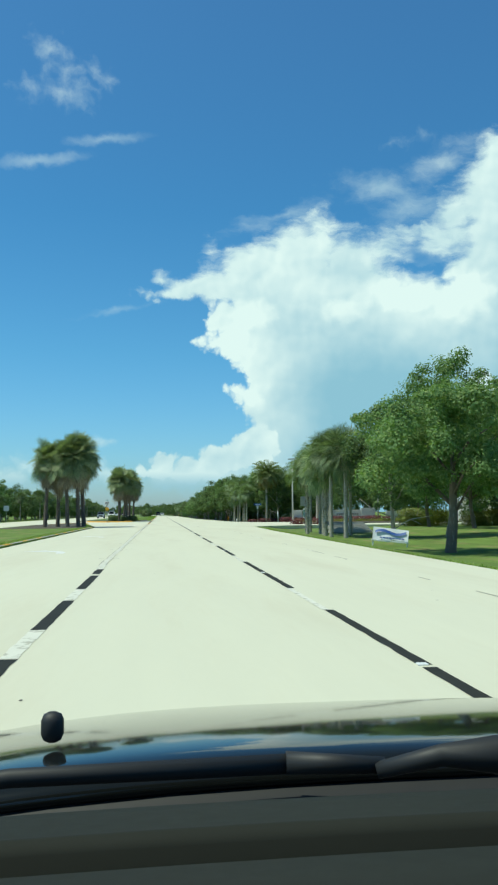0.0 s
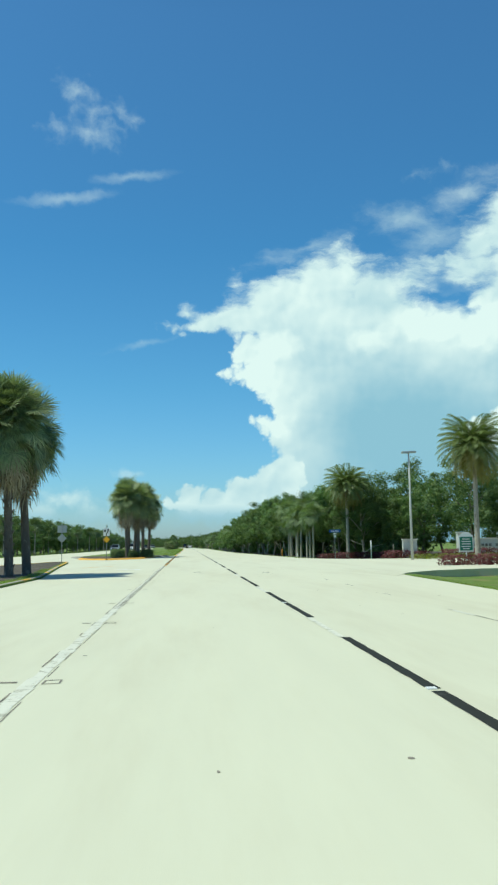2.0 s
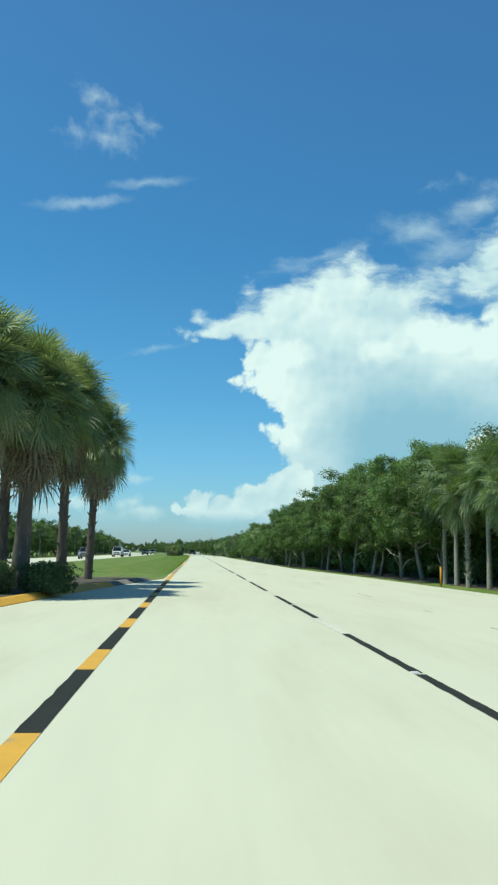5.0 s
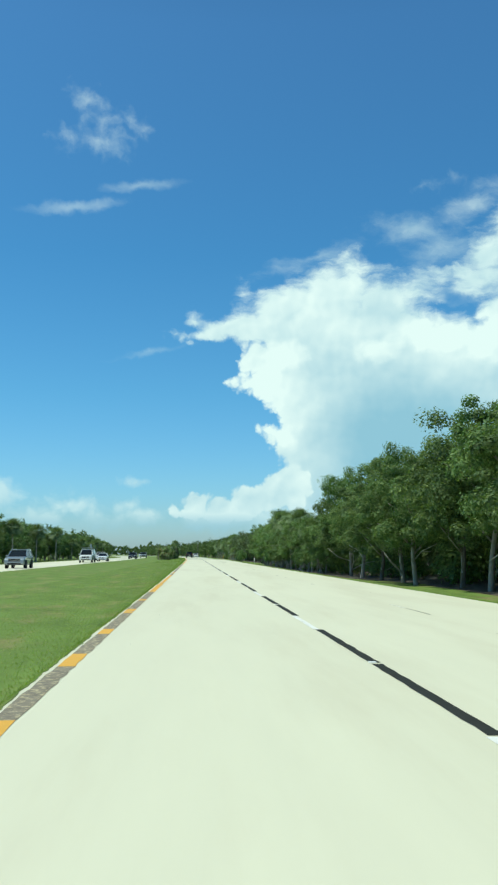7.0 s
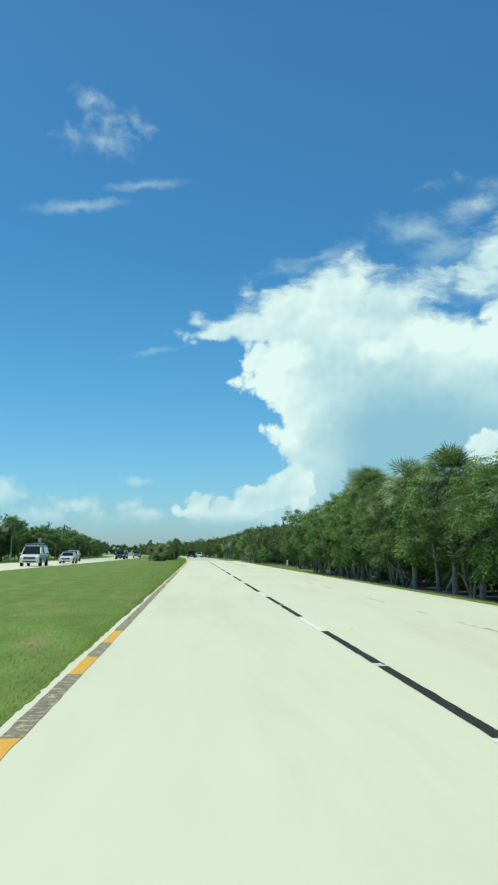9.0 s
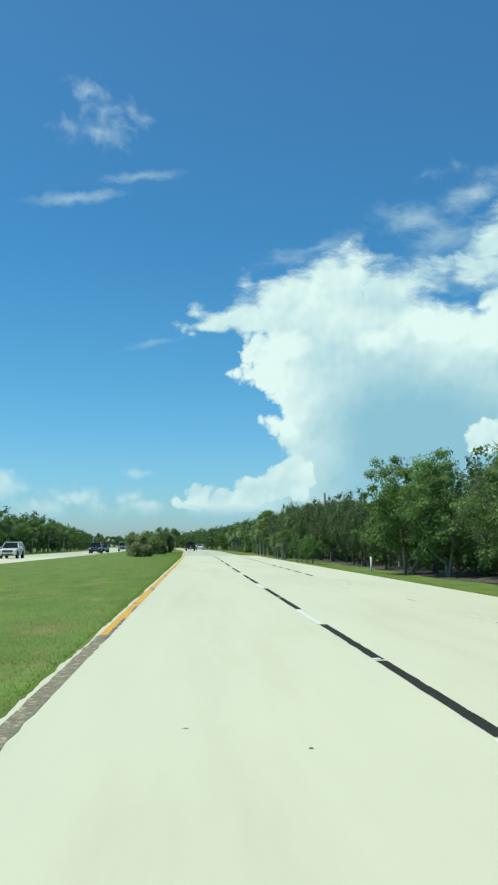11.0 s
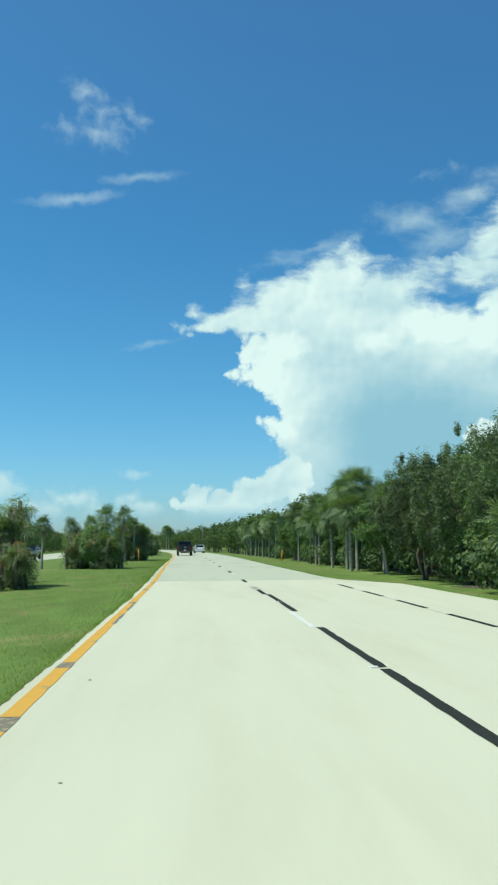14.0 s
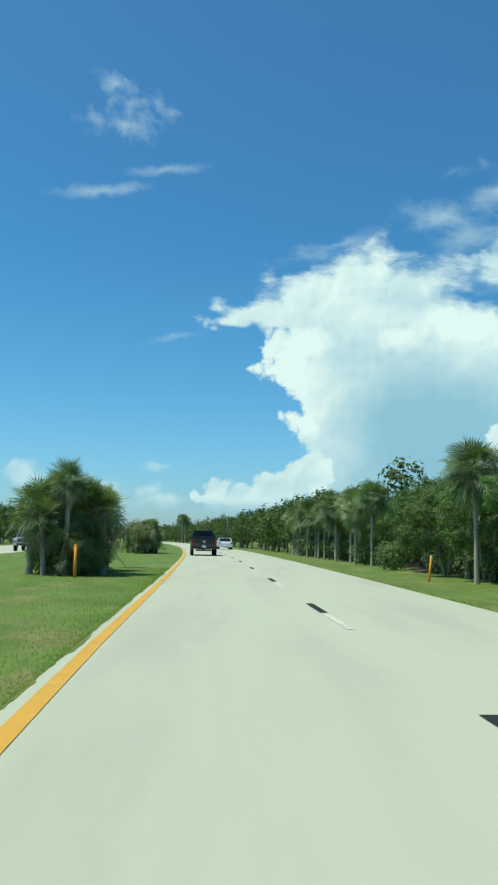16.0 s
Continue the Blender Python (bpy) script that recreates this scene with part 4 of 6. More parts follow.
    pts = np.repeat(cs, per, 0) + out * (np.repeat(size, per) * r.uniform(0.15, 1.0, len(cs) * per) ** 0.6)[:, None] * ([0.6, 0.6, 1.25] if feather else [1, 1, 0.75])
    pts[:, 2] = np.maximum(pts[:, 2], clear * 0.6)
    out[:, 2] += 0.1
    soup("crown", leaves(pts, leaf, r, 0.15, 0.3 if feather else 0.85, out), mat, t)
    return t


def fan_leaf(base, way, size, r, blades=19, fold=0.35, droop=0.4, stalk=0.75):
    """A palmate leaf: stalk and a fan of pointed blades whose tips hang."""
    d = np.array(way, float)
    d /= np.linalg.norm(d)
    side = np.cross(d, [0, 0, 1.0])
    side /= np.linalg.norm(side) + 1e-9
    nrm = np.cross(side, d)
    roll = r.normal() * 0.55
    side, nrm = side * math.cos(roll) + nrm * math.sin(roll), nrm * math.cos(roll) - side * math.sin(roll)
    hub = np.array(base) + d * size * stalk - np.array([0, 0, 0.1 * size * stalk])
    out = [[base + side * 0.015, base - side * 0.015, hub - side * 0.012, hub + side * 0.012]]
    dip = 0.25 + 0.55 * droop
    d, nrm = d * math.cos(dip) - nrm * math.sin(dip), nrm * math.cos(dip) + d * math.sin(dip)
    for i in range(blades):
        a = (i / (blades - 1) - 0.5) * 2 * 1.9
        w = d * math.cos(a) + side * math.sin(a) + nrm * (fold * abs(math.sin(a)) * 0.6)
        l = size * (0.95 - 0.22 * abs(a) / 1.9) * r.uniform(0.85, 1.08)
        across = -d * math.sin(a) + side * math.cos(a)
        h = across * size * 0.026
        lift = nrm * (0.02 if i % 2 else -0.02)
        mid = hub + w * l * 0.55 + lift - np.array([0, 0, droop * l * 0.08])
        k = min(0.92, droop * r.uniform(0.7, 1.3))
        fall = w * (1 - k) + np.array([r.normal() * 0.08, r.normal() * 0.08, -k])
        tip = mid + fall * l * 0.5
        out.append([hub, mid - h, tip, mid + h])
    return out


def fan_palm(name, height, crown, seed, label, fronds=34, skirt=12, rough=False, lean=0.0, trunk_r=0.125, group="", full=False, stiff=False):
    r = np.random.default_rng(seed)
    t = thing(name, (0, 0, 0), label, "palm tree", group)
    top = np.array([lean, r.normal() * 0.1, height - min(crown * 0.55, 2.3)])
    pts = [np.array([0, 0, -0.6]), np.array([0, 0, 0.1]), top * 0.35 + [0, 0, 0.02], top * 0.7, top]
    v, f = tube(pts, [trunk_r * 1.5, trunk_r * 1.2, trunk_r, trunk_r, trunk_r * 1.15], 10)
    if rough:
        for k in range(60):
            z = 0.3 + (top[2] - 0.3) * k / 60
            a = k * 2.4
            c = np.array([top[0] * z / top[2], top[1] * z / top[2], z])
            o = np.array([math.cos(a), math.sin(a), 0])
            v2, f2 = tube([c + o * trunk_r * 0.8, c + o * (trunk_r + 0.10) + [0, 0, 0.16]], [0.06, 0.02], 4)
            base = len(v)
            v += v2
            f += [tuple(i + base for i in q) for q in f2]
    link_mesh("trunk", v, f, M_BARK if full else M_PALMBARK, t, smooth=True)
    live, dead = [], []
    for i in range(fronds):
        a = i * 2.39996 + r.normal() * 0.15
        u = i / fronds
        e = 1.4 - (2.2 if full else 1.9 if stiff else 2.3) * u ** 0.85 + r.normal() * 0.12
        w = [math.cos(a) * math.cos(e), math.sin(a) * math.cos(e), math.sin(e)]
        if full:
            live += fan_leaf(top + [0, 0, 0.2 - 0.9 * u], w, crown * 0.2 * r.uniform(0.8, 1.15), r, 23, droop=0.1 + 0.4 * u, stalk=r.uniform(0.4, 1.4))
        elif stiff:
            live += fan_leaf(top + [0, 0, 0.15 - 0.4 * u], w, crown * 0.25 * r.uniform(0.8, 1.15), r, 17, droop=0.05 + 0.3 * u, stalk=r.uniform(0.35, 0.95))
        else:
            live += fan_leaf(top + [0, 0, 0.1], w, crown * 0.28 * r.uniform(0.8, 1.15), r, 19, droop=0.1 + 0.5 * u, stalk=r.uniform(0.55, 1.35))
    for i in range(skirt):
        a = i * 2.39996
        e = (-0.3 if full else -0.6) - (1.05 if full else 0.6) * r.uniform()
        w = [math.cos(a) * math.cos(e), math.sin(a) * math.cos(e), math.sin(e)]
        dead += fan_leaf(top - [0, 0, r.uniform(0.4, 2.3) if full else 0.05 + 0.4 * stiff], w, crown * (0.2 if full else 0.24) * r.uniform(0.75, 1.1), r, 11, 0.2, 0.75, stalk=r.uniform(0.3, 0.9))
    soup("fronds", live, M_CABBAGE if full else M_FAN, t)
    if dead:
        soup("dead_fronds", dead, M_FANDEAD, t, "brown hanging dead fronds")
    return t


def date_palm(name, height, crown, seed, label, fronds=92):
    """A feather palm: arching ribs with rows of narrow leaflets."""
    r = np.random.default_rng(seed)
    t = thing(name, (0, 0, 0), label, "palm tree")
    top = np.array([0.05, 0, height - crown * 0.55])
    v, f = tube([(0, 0, -0.6), (0, 0, 0.1), (0.02, 0, top[2] * 0.5), top - [0, 0, 0.5], top], [0.26, 0.18, 0.135, 0.15, 0.26], 12)
    link_mesh("trunk", v, f, M_PALEBARK, t, smooth=True)
    live, old = [], []
    for i in range(fronds):
        a = i * 2.39996 + r.normal() * 0.1
        e = 1.5 - 2.3 * (i / fronds) ** 0.85
        l = crown * r.uniform(0.56, 0.68)
        p = top.copy()
        side = np.array([-math.sin(a), math.cos(a), 0])
        rib = [p]
        for s in range(9):
            d = np.array([math.cos(a) * math.cos(e), math.sin(a) * math.cos(e), math.sin(e)])
            p = p + d * l / 9
            rib.append(p)
            e -= 0.10 + 0.03 * s / 4
        dst = old if i > fronds * 0.72 else live
        for s in range(9):
            q0, q1 = rib[s], rib[s + 1]
            dst.append([q0 + side * 0.018, q0 - side * 0.018, q1 - side * 0.012, q1 + side * 0.012])
            d = (q1 - q0) / np.linalg.norm(q1 - q0)
            n_ = np.cross(side, d)
            for u in (0.12, 0.37, 0.62, 0.87):
                c = q0 * (1 - u) + q1 * u
                ll = crown * 0.17 * (1.0 - 0.5 * abs((s + u) / 9 - 0.45)) * (0.5 if s < 1 else 1)
                for sgn in (-1, 1):
                    w = side * sgn * 0.85 + d * 0.55 + n_ * 0.2 - np.array([0, 0, 0.18])
                    w = w / np.linalg.norm(w)
                    dst.append([c, c + w * ll * 0.5 + d * 0.022, c + w * ll - np.array([0, 0, 0.04]), c + w * ll * 0.5 - d * 0.022])
    soup("fronds", live, M_DATE, t)
    soup("old_fronds", old, M_DATEOLD, t, "yellowing lower fronds")
    return t


def palmetto(name, height, spread, seed, label, fronds=90, dead=20, stems=6):
    """A clump of low fan palms with leaves from the ground up."""
    r = np.random.default_rng(seed)
    t = thing(name, (0, 0, 0), label, "palm bush")
    live, old, tubes = [], [], []
    for i in range(stems):
        a = i * 2.4
        d = spread * 0.5 * math.sqrt((i + 0.1) / stems)
        h = height * r.uniform(0.6, 0.95) * (1.0 - 0.35 * d / spread)
        foot = np.array([math.cos(a) * d, math.sin(a) * d, -0.2])
        top = foot + [r.normal() * 0.15, r.normal() * 0.15, h]
        tubes.append(tube([foot, (foot + top) / 2 + r.normal(size=3) * 0.05, top], [0.12, 0.09, 0.08], 6))
        for k in range(fronds // stems):
            az_ = k * 2.39996 + i
            u = r.uniform() ** 0.7
            c = foot + (top - foot) * (0.05 + 0.95 * u)
            e = 1.3 - 1.9 * (k / (fronds / stems)) + r.normal() * 0.15
            w = [math.cos(az_) * math.cos(e), math.sin(az_) * math.cos(e), math.sin(e)]
            live += fan_leaf(c, w, 0.62 * r.uniform(0.75, 1.15), r, 13, 0.4, 0.45)
        for k in range(dead // stems):
            az_ = r.uniform(0, 6.28)
            e = 0.1 + r.normal() * 0.6
            w = [math.cos(az_) * math.cos(e), math.sin(az_) * math.cos(e), math.sin(e)]
            old += fan_leaf(foot + (top - foot) * r.uniform(0.8, 1.02), w, 0.58, r, 11, 0.2, 0.6)
    v, f = join_tubes(tubes)
    link_mesh("stem", v, f, M_BARK, t, smooth=True)
    soup("fronds", live, M_FANGREEN, t)
    if old:
        soup("dead_fronds", old, M_FANRUST, t, "rusty brown dead fan leaves")
    return t


def shrub(name, size, seed, mat, label, category="shrub", n=900, leaf=0.12, square=0.0):
    """A low bush or clipped hedge: short stems under a mass of leaves."""
    r = np.random.default_rng(seed)
    t = thing(name, (0, 0, 0), label, category)
    p = r.uniform(-1, 1, (n * 3, 3))
    q = np.abs(p) ** (2 + square * 6)
    rad = q.sum(1) ** (1 / (2 + square * 6))
    p = p[(rad < 1.05) & (rad > 0.45)][:n]
    bump_ = np.array([1 + 0.18 * noise.noise((a[0] * 2.5 + seed, a[1] * 2.5, a[2] * 2.5)) for a in p])
    p = p * bump_[:, None] * np.array(size) / 2
    p[:, 2] += size[2] / 2
    p[:, 2] = np.maximum(p[:, 2], 0.03)
    tubes = []
    for i in range(6):
        a = i * 1.05
        tubes.append(tube([(math.cos(a) * 0.06, math.sin(a) * 0.06, -0.3), (math.cos(a) * size[0] * 0.18, math.sin(a) * size[1] * 0.18, size[2] * 0.6)], [0.03, 0.012], 5))
    v, f = join_tubes(tubes)
    link_mesh("stems", v, f, M_BARK, t)
    mid = p - np.array([0, 0, size[2] * 0.4])
    soup("leaves", leaves(p, leaf, r, 0.0, 0.8, mid / np.linalg.norm(mid, axis=1, keepdims=True)), mat, t)
    return t


def plant(proto, x, y, turn=None, scale=1.0, label="", z=None):
    """A copy of a plant at its place; the first use takes the plant itself."""
    turn = rng.uniform(0, 360) if turn is None else turn
    h = ground_z(x, y) if z is None else z
    m = pose(x, y, h, 0, 0, turn)
    if proto.get("used"):
        own = tuple(proto.scale)
        proto.scale = (1, 1, 1)
        ob = copy_thing(proto, m)
        proto.scale = own
    else:
        ob = proto
        proto["used"] = 1
        ob.matrix_basis = m
    ob.scale = (scale,) * 3
    if label:
        ob["label"] = label
    return ob


# the kinds of tree along the road
OAKS = [broadleaf("oak_tree", 8.4, 3.4, 1.3, 11, M_LEAF, M_PALEBARK, "broad dark-green oak on the grass verge", 150, 230, 0.115, dead=3),
        broadleaf("oak_tree", 7.6, 3.1, 1.2, 12, M_LEAF, M_BARK, "dense dark-green roadside oak", 145, 230, 0.115, dead=4),
        broadleaf("oak_tree", 9.0, 3.4, 1.5, 13, M_LEAF2, M_PALEBARK, "tall leafy roadside tree with pale trunk", 150, 230, 0.115, dead=5)]
BUTTONS = [broadleaf("roadside_tree", 6.6, 2.5, 0.5, 21, M_LEAF2, M_PALEBARK, "bright green small-leaved tree at the wood's edge", 120, 170, 0.11, 2, dead=3),
           broadleaf("roadside_tree", 6.0, 2.4, 0.4, 22, M_LEAF, M_PALEBARK, "many-stemmed dark green tree at the wood's edge", 116, 170, 0.11, 3, dead=4)]
PINES = [broadleaf("feathery_tree", 6.6, 2.5, 0.8, 31, M_LEAF3, M_BARK, "dark feathery needle-leaved tree", 120, 130, 0.17, 2, True),
         broadleaf("feathery_tree", 7.2, 2.7, 0.8, 32, M_LEAF3, M_BARK, "tall dark feathery needle-leaved tree", 125, 130, 0.17, 1, True)]
FAR = [broadleaf("distant_tree", 6.6, 3.2, 0.7, 41, M_LEAF, M_BARK, "dark green tree in the far wood", 84, 100, 0.19),
       broadleaf("distant_tree", 5.6, 3.0, 0.5, 42, M_LEAF, M_BARK, "low dark green tree in the far wood", 80, 100, 0.19),
       broadleaf("distant_tree", 7.2, 2.9, 0.9, 43, M_LEAF2, M_PALEBARK, "lighter green tree in the far wood", 82, 100, 0.19)]
BACK = [broadleaf("wood_tree", 8.6, 3.8, 0.6, 46, M_LEAF, M_BARK, "tall dark green tree deeper in the wood", 120, 120, 0.15),
        broadleaf("wood_tree", 8.0, 3.6, 0.6, 47, M_LEAF2, M_BARK, "leafy green tree deeper in the wood", 116, 120, 0.15)]
SABALS = [fan_palm("fan_palm", 7.4, 3.7, 51, "slender fan palm with grey trunk and drooping fronds", 105, 16),
          fan_palm("fan_palm", 6.6, 3.5, 52, "fan palm with rough boots on its trunk", 105, 22, True),
          fan_palm("fan_palm", 8.2, 3.9, 53, "tall fan palm with a full green crown", 110, 20)]
FANS = [fan_palm("median_fan_palm", 6.6, 3.3, 55, "bushy fan palm in a clump on the median", 50, 16, False, 0.15, 0.12, stiff=True),
        fan_palm("median_fan_palm", 6.4, 3.1, 56, "bushy fan palm with rusty hanging fronds on the median", 46, 18, False, -0.2, 0.12, stiff=True)]
LOWPALM = [palmetto("palm_clump", 4.3, 1.7, 61, "dense clump of green fan palms with rusty dead leaves", 260, 8, 7),
           palmetto("palm_clump", 3.0, 1.5, 62, "low bushy fan palm clump on the median", 170, 14, 6)]
UNDER = [shrub("understory_shrub", (3.4, 3.0, 2.4), 71, M_LEAF, "dark shrub under the trees", n=900, leaf=0.22),
         shrub("understory_shrub", (2.6, 2.4, 1.7), 72, M_LEAF2, "leafy shrub at the wood's edge", n=900, leaf=0.19)]

# right: oaks and palms by the side street
VERGE_OAK = broadleaf("oak_tree", 7.3, 3.7, 1.7, 17, M_LEAF2, M_BARK, "round oak with a stout dark trunk on the verge", 200, 220, 0.115, stout=1.75)
plant(VERGE_OAK, 11.5, 32.6, 40, 1.0)
plant(OAKS[0], 14.2, 50.5, 200, 1.02)
plant(OAKS[2], 17.9, 51.0, None, 1.3)
plant(OAKS[0], 24.0, 34.0, None, 1.1)
plant(OAKS[1], 21.0, 20.0, None, 1.0)
plant(OAKS[2], 27.0, 52.0, None, 1.05)
for i, (x, y, s) in enumerate([(11.7, 52.5, 1.0), (11.2, 54.6, 0.92), (11.4, 57.5, 1.03), (12.0, 61.3, 0.94), (12.3, 64.2, 0.88), (11.1, 63.0, 0.98), (12.2, 68.0, 0.96), (13.4, 58.5, 0.86)]):
    plant(SABALS[(i * 2) % 3], x, y, None, s)
DATES = [date_palm("date_palm", 9.4, 4.0, 81, "date palm with grey trunk and arching feathery fronds")]
plant(DATES[0], 17.8, 94.5, 30, 1.0, z=0.1)
plant(DATES[0], 16.4, 129.0, 130, 1.06)
plant(DATES[0], 14.5, 71.5, 250, 0.86)
for i in range(26):
    x, y = 26 + (i % 3) * 6 + rng.uniform(-1.5, 1.5), 66 + i * 3.1 + rng.uniform(-1, 1)
    if 82 < y < 114:
        x += 16
    plant(BACK[i % 2], x, y, None, rng.uniform(1.1, 1.4), z=-0.2)
for i in range(10):
    plant(SABALS[i % 3], 14.1 - 0.05 * i + rng.uniform(-0.3, 0.3), 138.6 + i * 2.2, None, rng.uniform(0.88, 1.05))
# right: the wood along the road
y = 132.0
i = 0
while y < 470:
    e = right_edge(y)
    if y < 160:
        kinds, x, s = OAKS, e + rng.uniform(8.5, 10), rng.uniform(1.0, 1.15)
    elif y < 198:
        kinds, x, s = OAKS, e + rng.uniform(4.8, 6.0), (rng.uniform(1.0, 1.12) if y < 184 else rng.uniform(0.98, 1.08))
    elif y < 218:
        kinds, x, s = OAKS, e + rng.uniform(3.2, 4.2), rng.uniform(0.84, 0.95)
    elif y < 278:
        kinds, x, s = BUTTONS, e + rng.uniform(1.9, 2.8), rng.uniform(0.62, 0.72) if y < 232 else rng.uniform(0.72, 0.84) if y < 264 else rng.uniform(0.78, 0.9)
    elif y < 352:
        kinds, x, s = PINES, e + rng.uniform(4.8, 6.4), rng.uniform(0.68, 0.82) if y < 312 else rng.uniform(0.76, 0.9) if y < 334 else rng.uniform(0.92, 1.08)
    else:
        kinds, x, s = (BUTTONS + OAKS[1:2]), e + rng.uniform(7.2, 9.2), rng.uniform(0.76, 0.92) if y < 393 else rng.uniform(0.66, 0.8)
    plant(kinds[i % len(kinds)], x, y, None, s)
    if i % 2:
        plant((PINES if 270 < y < 360 else BACK)[(i // 2) % 2], x + rng.uniform(4.5, 6), y + rng.uniform(-2, 2), None, rng.uniform(0.85, 1.0) * (1.0 if y < 190 else 0.8))
    if y > 345:
        plant(UNDER[0], x - rng.uniform(1.0, 2.2), y + rng.uniform(-1.5, 1.5), None, rng.uniform(0.7, 1.0))
    plant(UNDER[i % 2], x + rng.uniform(1.5, 3), y + rng.uniform(-1.5, 1.5), None, rng.uniform(0.8, 1.3))
    plant(UNDER[0], x + rng.uniform(4, 6), y + rng.uniform(-1.5, 1.5), None, rng.uniform(1.2, 1.7))
    y += rng.uniform(3.6, 4.6)
    i += 1
for j in range(22):
    yy = 160.0 + j * 3.7
    plant(BACK[j % 2], right_edge(yy) + rng.uniform(9.0, 11.5), yy, None, rng.uniform(0.95, 1.12) if yy < 205 else rng.uniform(0.72, 0.86))
for j, (yy, off, s) in enumerate([(229, 2.6, 0.68), (233, 2.4, 0.72), (237, 2.7, 0.76), (241.5, 2.3, 0.8), (247, 2.6, 0.86), (251, 2.4, 0.84), (255, 2.7, 0.9), (262, 2.6, 0.92), (271, 5.0, 0.85), (287, 7.4, 0.85), (309, 7.2, 0.62), (314, 7.6, 0.66),
                                  (321, 7.0, 0.66), (341.6, 4.2, 0.62), (346, 4.2, 0.7), (368, 5.8, 0.74), (372, 4.7, 0.80), (373.6, 5.4, 0.86), (376, 5.2, 0.82), (380, 4.9, 0.8),
                                  (384, 6.6, 0.85), (388, 7.2, 0.8), (389, 5.1, 0.74), (391, 5.7, 0.78), (393.5, 5.3, 0.70), (397, 7.6, 0.78), (402.0, 5.4, 0.76), (407, 6.6, 0.82), (415, 8.0, 0.85), (424, 5.6, 0.75), (432, 6.0, 0.8), (437, 5.4, 0.78), (443, 5.8, 0.8)]):
    plant(SABALS[j % 3], right_edge(yy) + off, yy, None, s)
for j in range(15):
    yy = 427.0 + j * 3.1
    plant(SABALS[j % 3], right_edge(yy) + 5.0 + rng.uniform(0, 1.4), yy, None, rng.uniform(0.62, 0.8))
for yy, off, s in ((354, 6.2, 0.95), (358, 5.4, 0.85), (362, 6.6, 0.98), (366, 5.6, 0.8), (371, 7.5, 0.95), (378, 7.6, 0.9), (386, 7.0, 0.95), (398, 6.4, 0.74), (404, 6.6, 0.78), (409, 6.2, 0.76), (414, 6.8, 0.8)):
    plant((PINES if yy < 365 else BUTTONS)[int(yy) % 2], right_edge(yy) + off, yy, None, s)
EDGE_PALM = fan_palm("fan_palm", 3.4, 2.5, 58, "low bright green fan palm with a stiff crown", 64, 12, False, 0.12, 0.09, stiff=True)
for j, (x, yy, s) in enumerate([(8.45, 330.5, 1.0), (8.9, 332.6, 0.86), (8.6, 336.4, 0.9), (8.9, 342.0, 0.95)]):
    plant(EDGE_PALM, x, yy, j * 80, s)
for j, (x, yy, s) in enumerate([(9.2, 325.0, 0.32), (9.6, 321.6, 0.30), (9.5, 317.5, 0.36), (9.9, 327.5, 0.3)]):
    plant(BUTTONS[0], x, yy, j * 65, s)
plant(BUTTONS[0], 11.6, 295.0, 30, 0.98)
plant(BUTTONS[0], 12.4, 291.0, 130, 0.95)
# left: the far wood beyond the other carriageway
y = 20.0
i = 0
while y < 470:
    plant(FAR[i % 3], -31.5 + bend(y) + rng.uniform(-2.5, 1.4), y, None, rng.uniform(0.72, 1.16), z=-0.1)
    if i % 6 == 2:
        plant(SABALS[i % 3], -28.8 + bend(y) + rng.uniform(-0.8, 0.6), y + 2.0, None, rng.uniform(0.62, 0.95), z=-0.1)
    y += rng.uniform(3.0, 4.4)
    i += 1


def far_wood(name, line, per_row, label, leaf=0.42):
    """A belt of distant trees: leaf clumps heaped over many stems."""
    cs, tubes = [], []
    for x, y, h, w in line:
        for k in range(per_row):
            p = rng.normal(size=3)
            p /= np.linalg.norm(p)
            q = 0.55 + 0.45 * rng.uniform()
            cs.append((x + p[0] * w * q, y + p[1] * w * q, h * 0.55 + p[2] * h * 0.45 * q))
        tubes.append(tube([(x, y, -0.3), (x + rng.normal() * 0.2, y, h * 0.6)], [0.16, 0.08], 5))
    cs = np.array(cs)
    out = unit(len(cs) * 20, rng)
    pts = np.repeat(cs, 20, 0) + out * rng.uniform(0.2, 1.0, (len(out), 1)) * 0.95
    pts[:, 2] = np.maximum(pts[:, 2], 0.1)
    t = thing(name, (0, 0, 0), label, "woods")
    tagged(t, kind="stuff")
    soup("leaves", leaves(pts, leaf, rng, 0.0, 0.8, out), M_LEAF, t)
    v, f = join_tubes(tubes)
    link_mesh("trunks", v, f, M_BARK, t)
    return t


belt = [(-37.5 + bend(y) + rng.uniform(-2, 2), y, rng.uniform(5.5, 9.5), rng.uniform(2.2, 3.4)) for y in np.arange(20, 900, 5.0)]
belt += [(-31.5 + bend(y) + rng.uniform(-2, 1), y, rng.uniform(5.0, 7.0), 3.0) for y in np.arange(470, 900, 5.0)]
belt += [(right_edge(y) + rng.uniform(5.5, 8), y, rng.uniform(5.2, 7.2), 2.8) for y in np.arange(470, 900, 4.5)]
belt += [(right_edge(y) + rng.uniform(11, 15), y, rng.uniform(7, 9), 3.2) for y in np.arange(440, 900, 6.0)]
belt += [(30 + rng.uniform(-3, 3), y, rng.uniform(9, 12), 4.0) for y in np.arange(150, 440, 7.0)]
far_wood("far_wood", belt, 30, "dark green distant woods beside the highway")
far_wood("far_wood", [(-210 + j * 5.0, 905 + rng.uniform(-25, 25), rng.uniform(7.5, 12), 4.5) for j in range(76)], 30, "hazy dark woods closing the end of the road", 1.3)

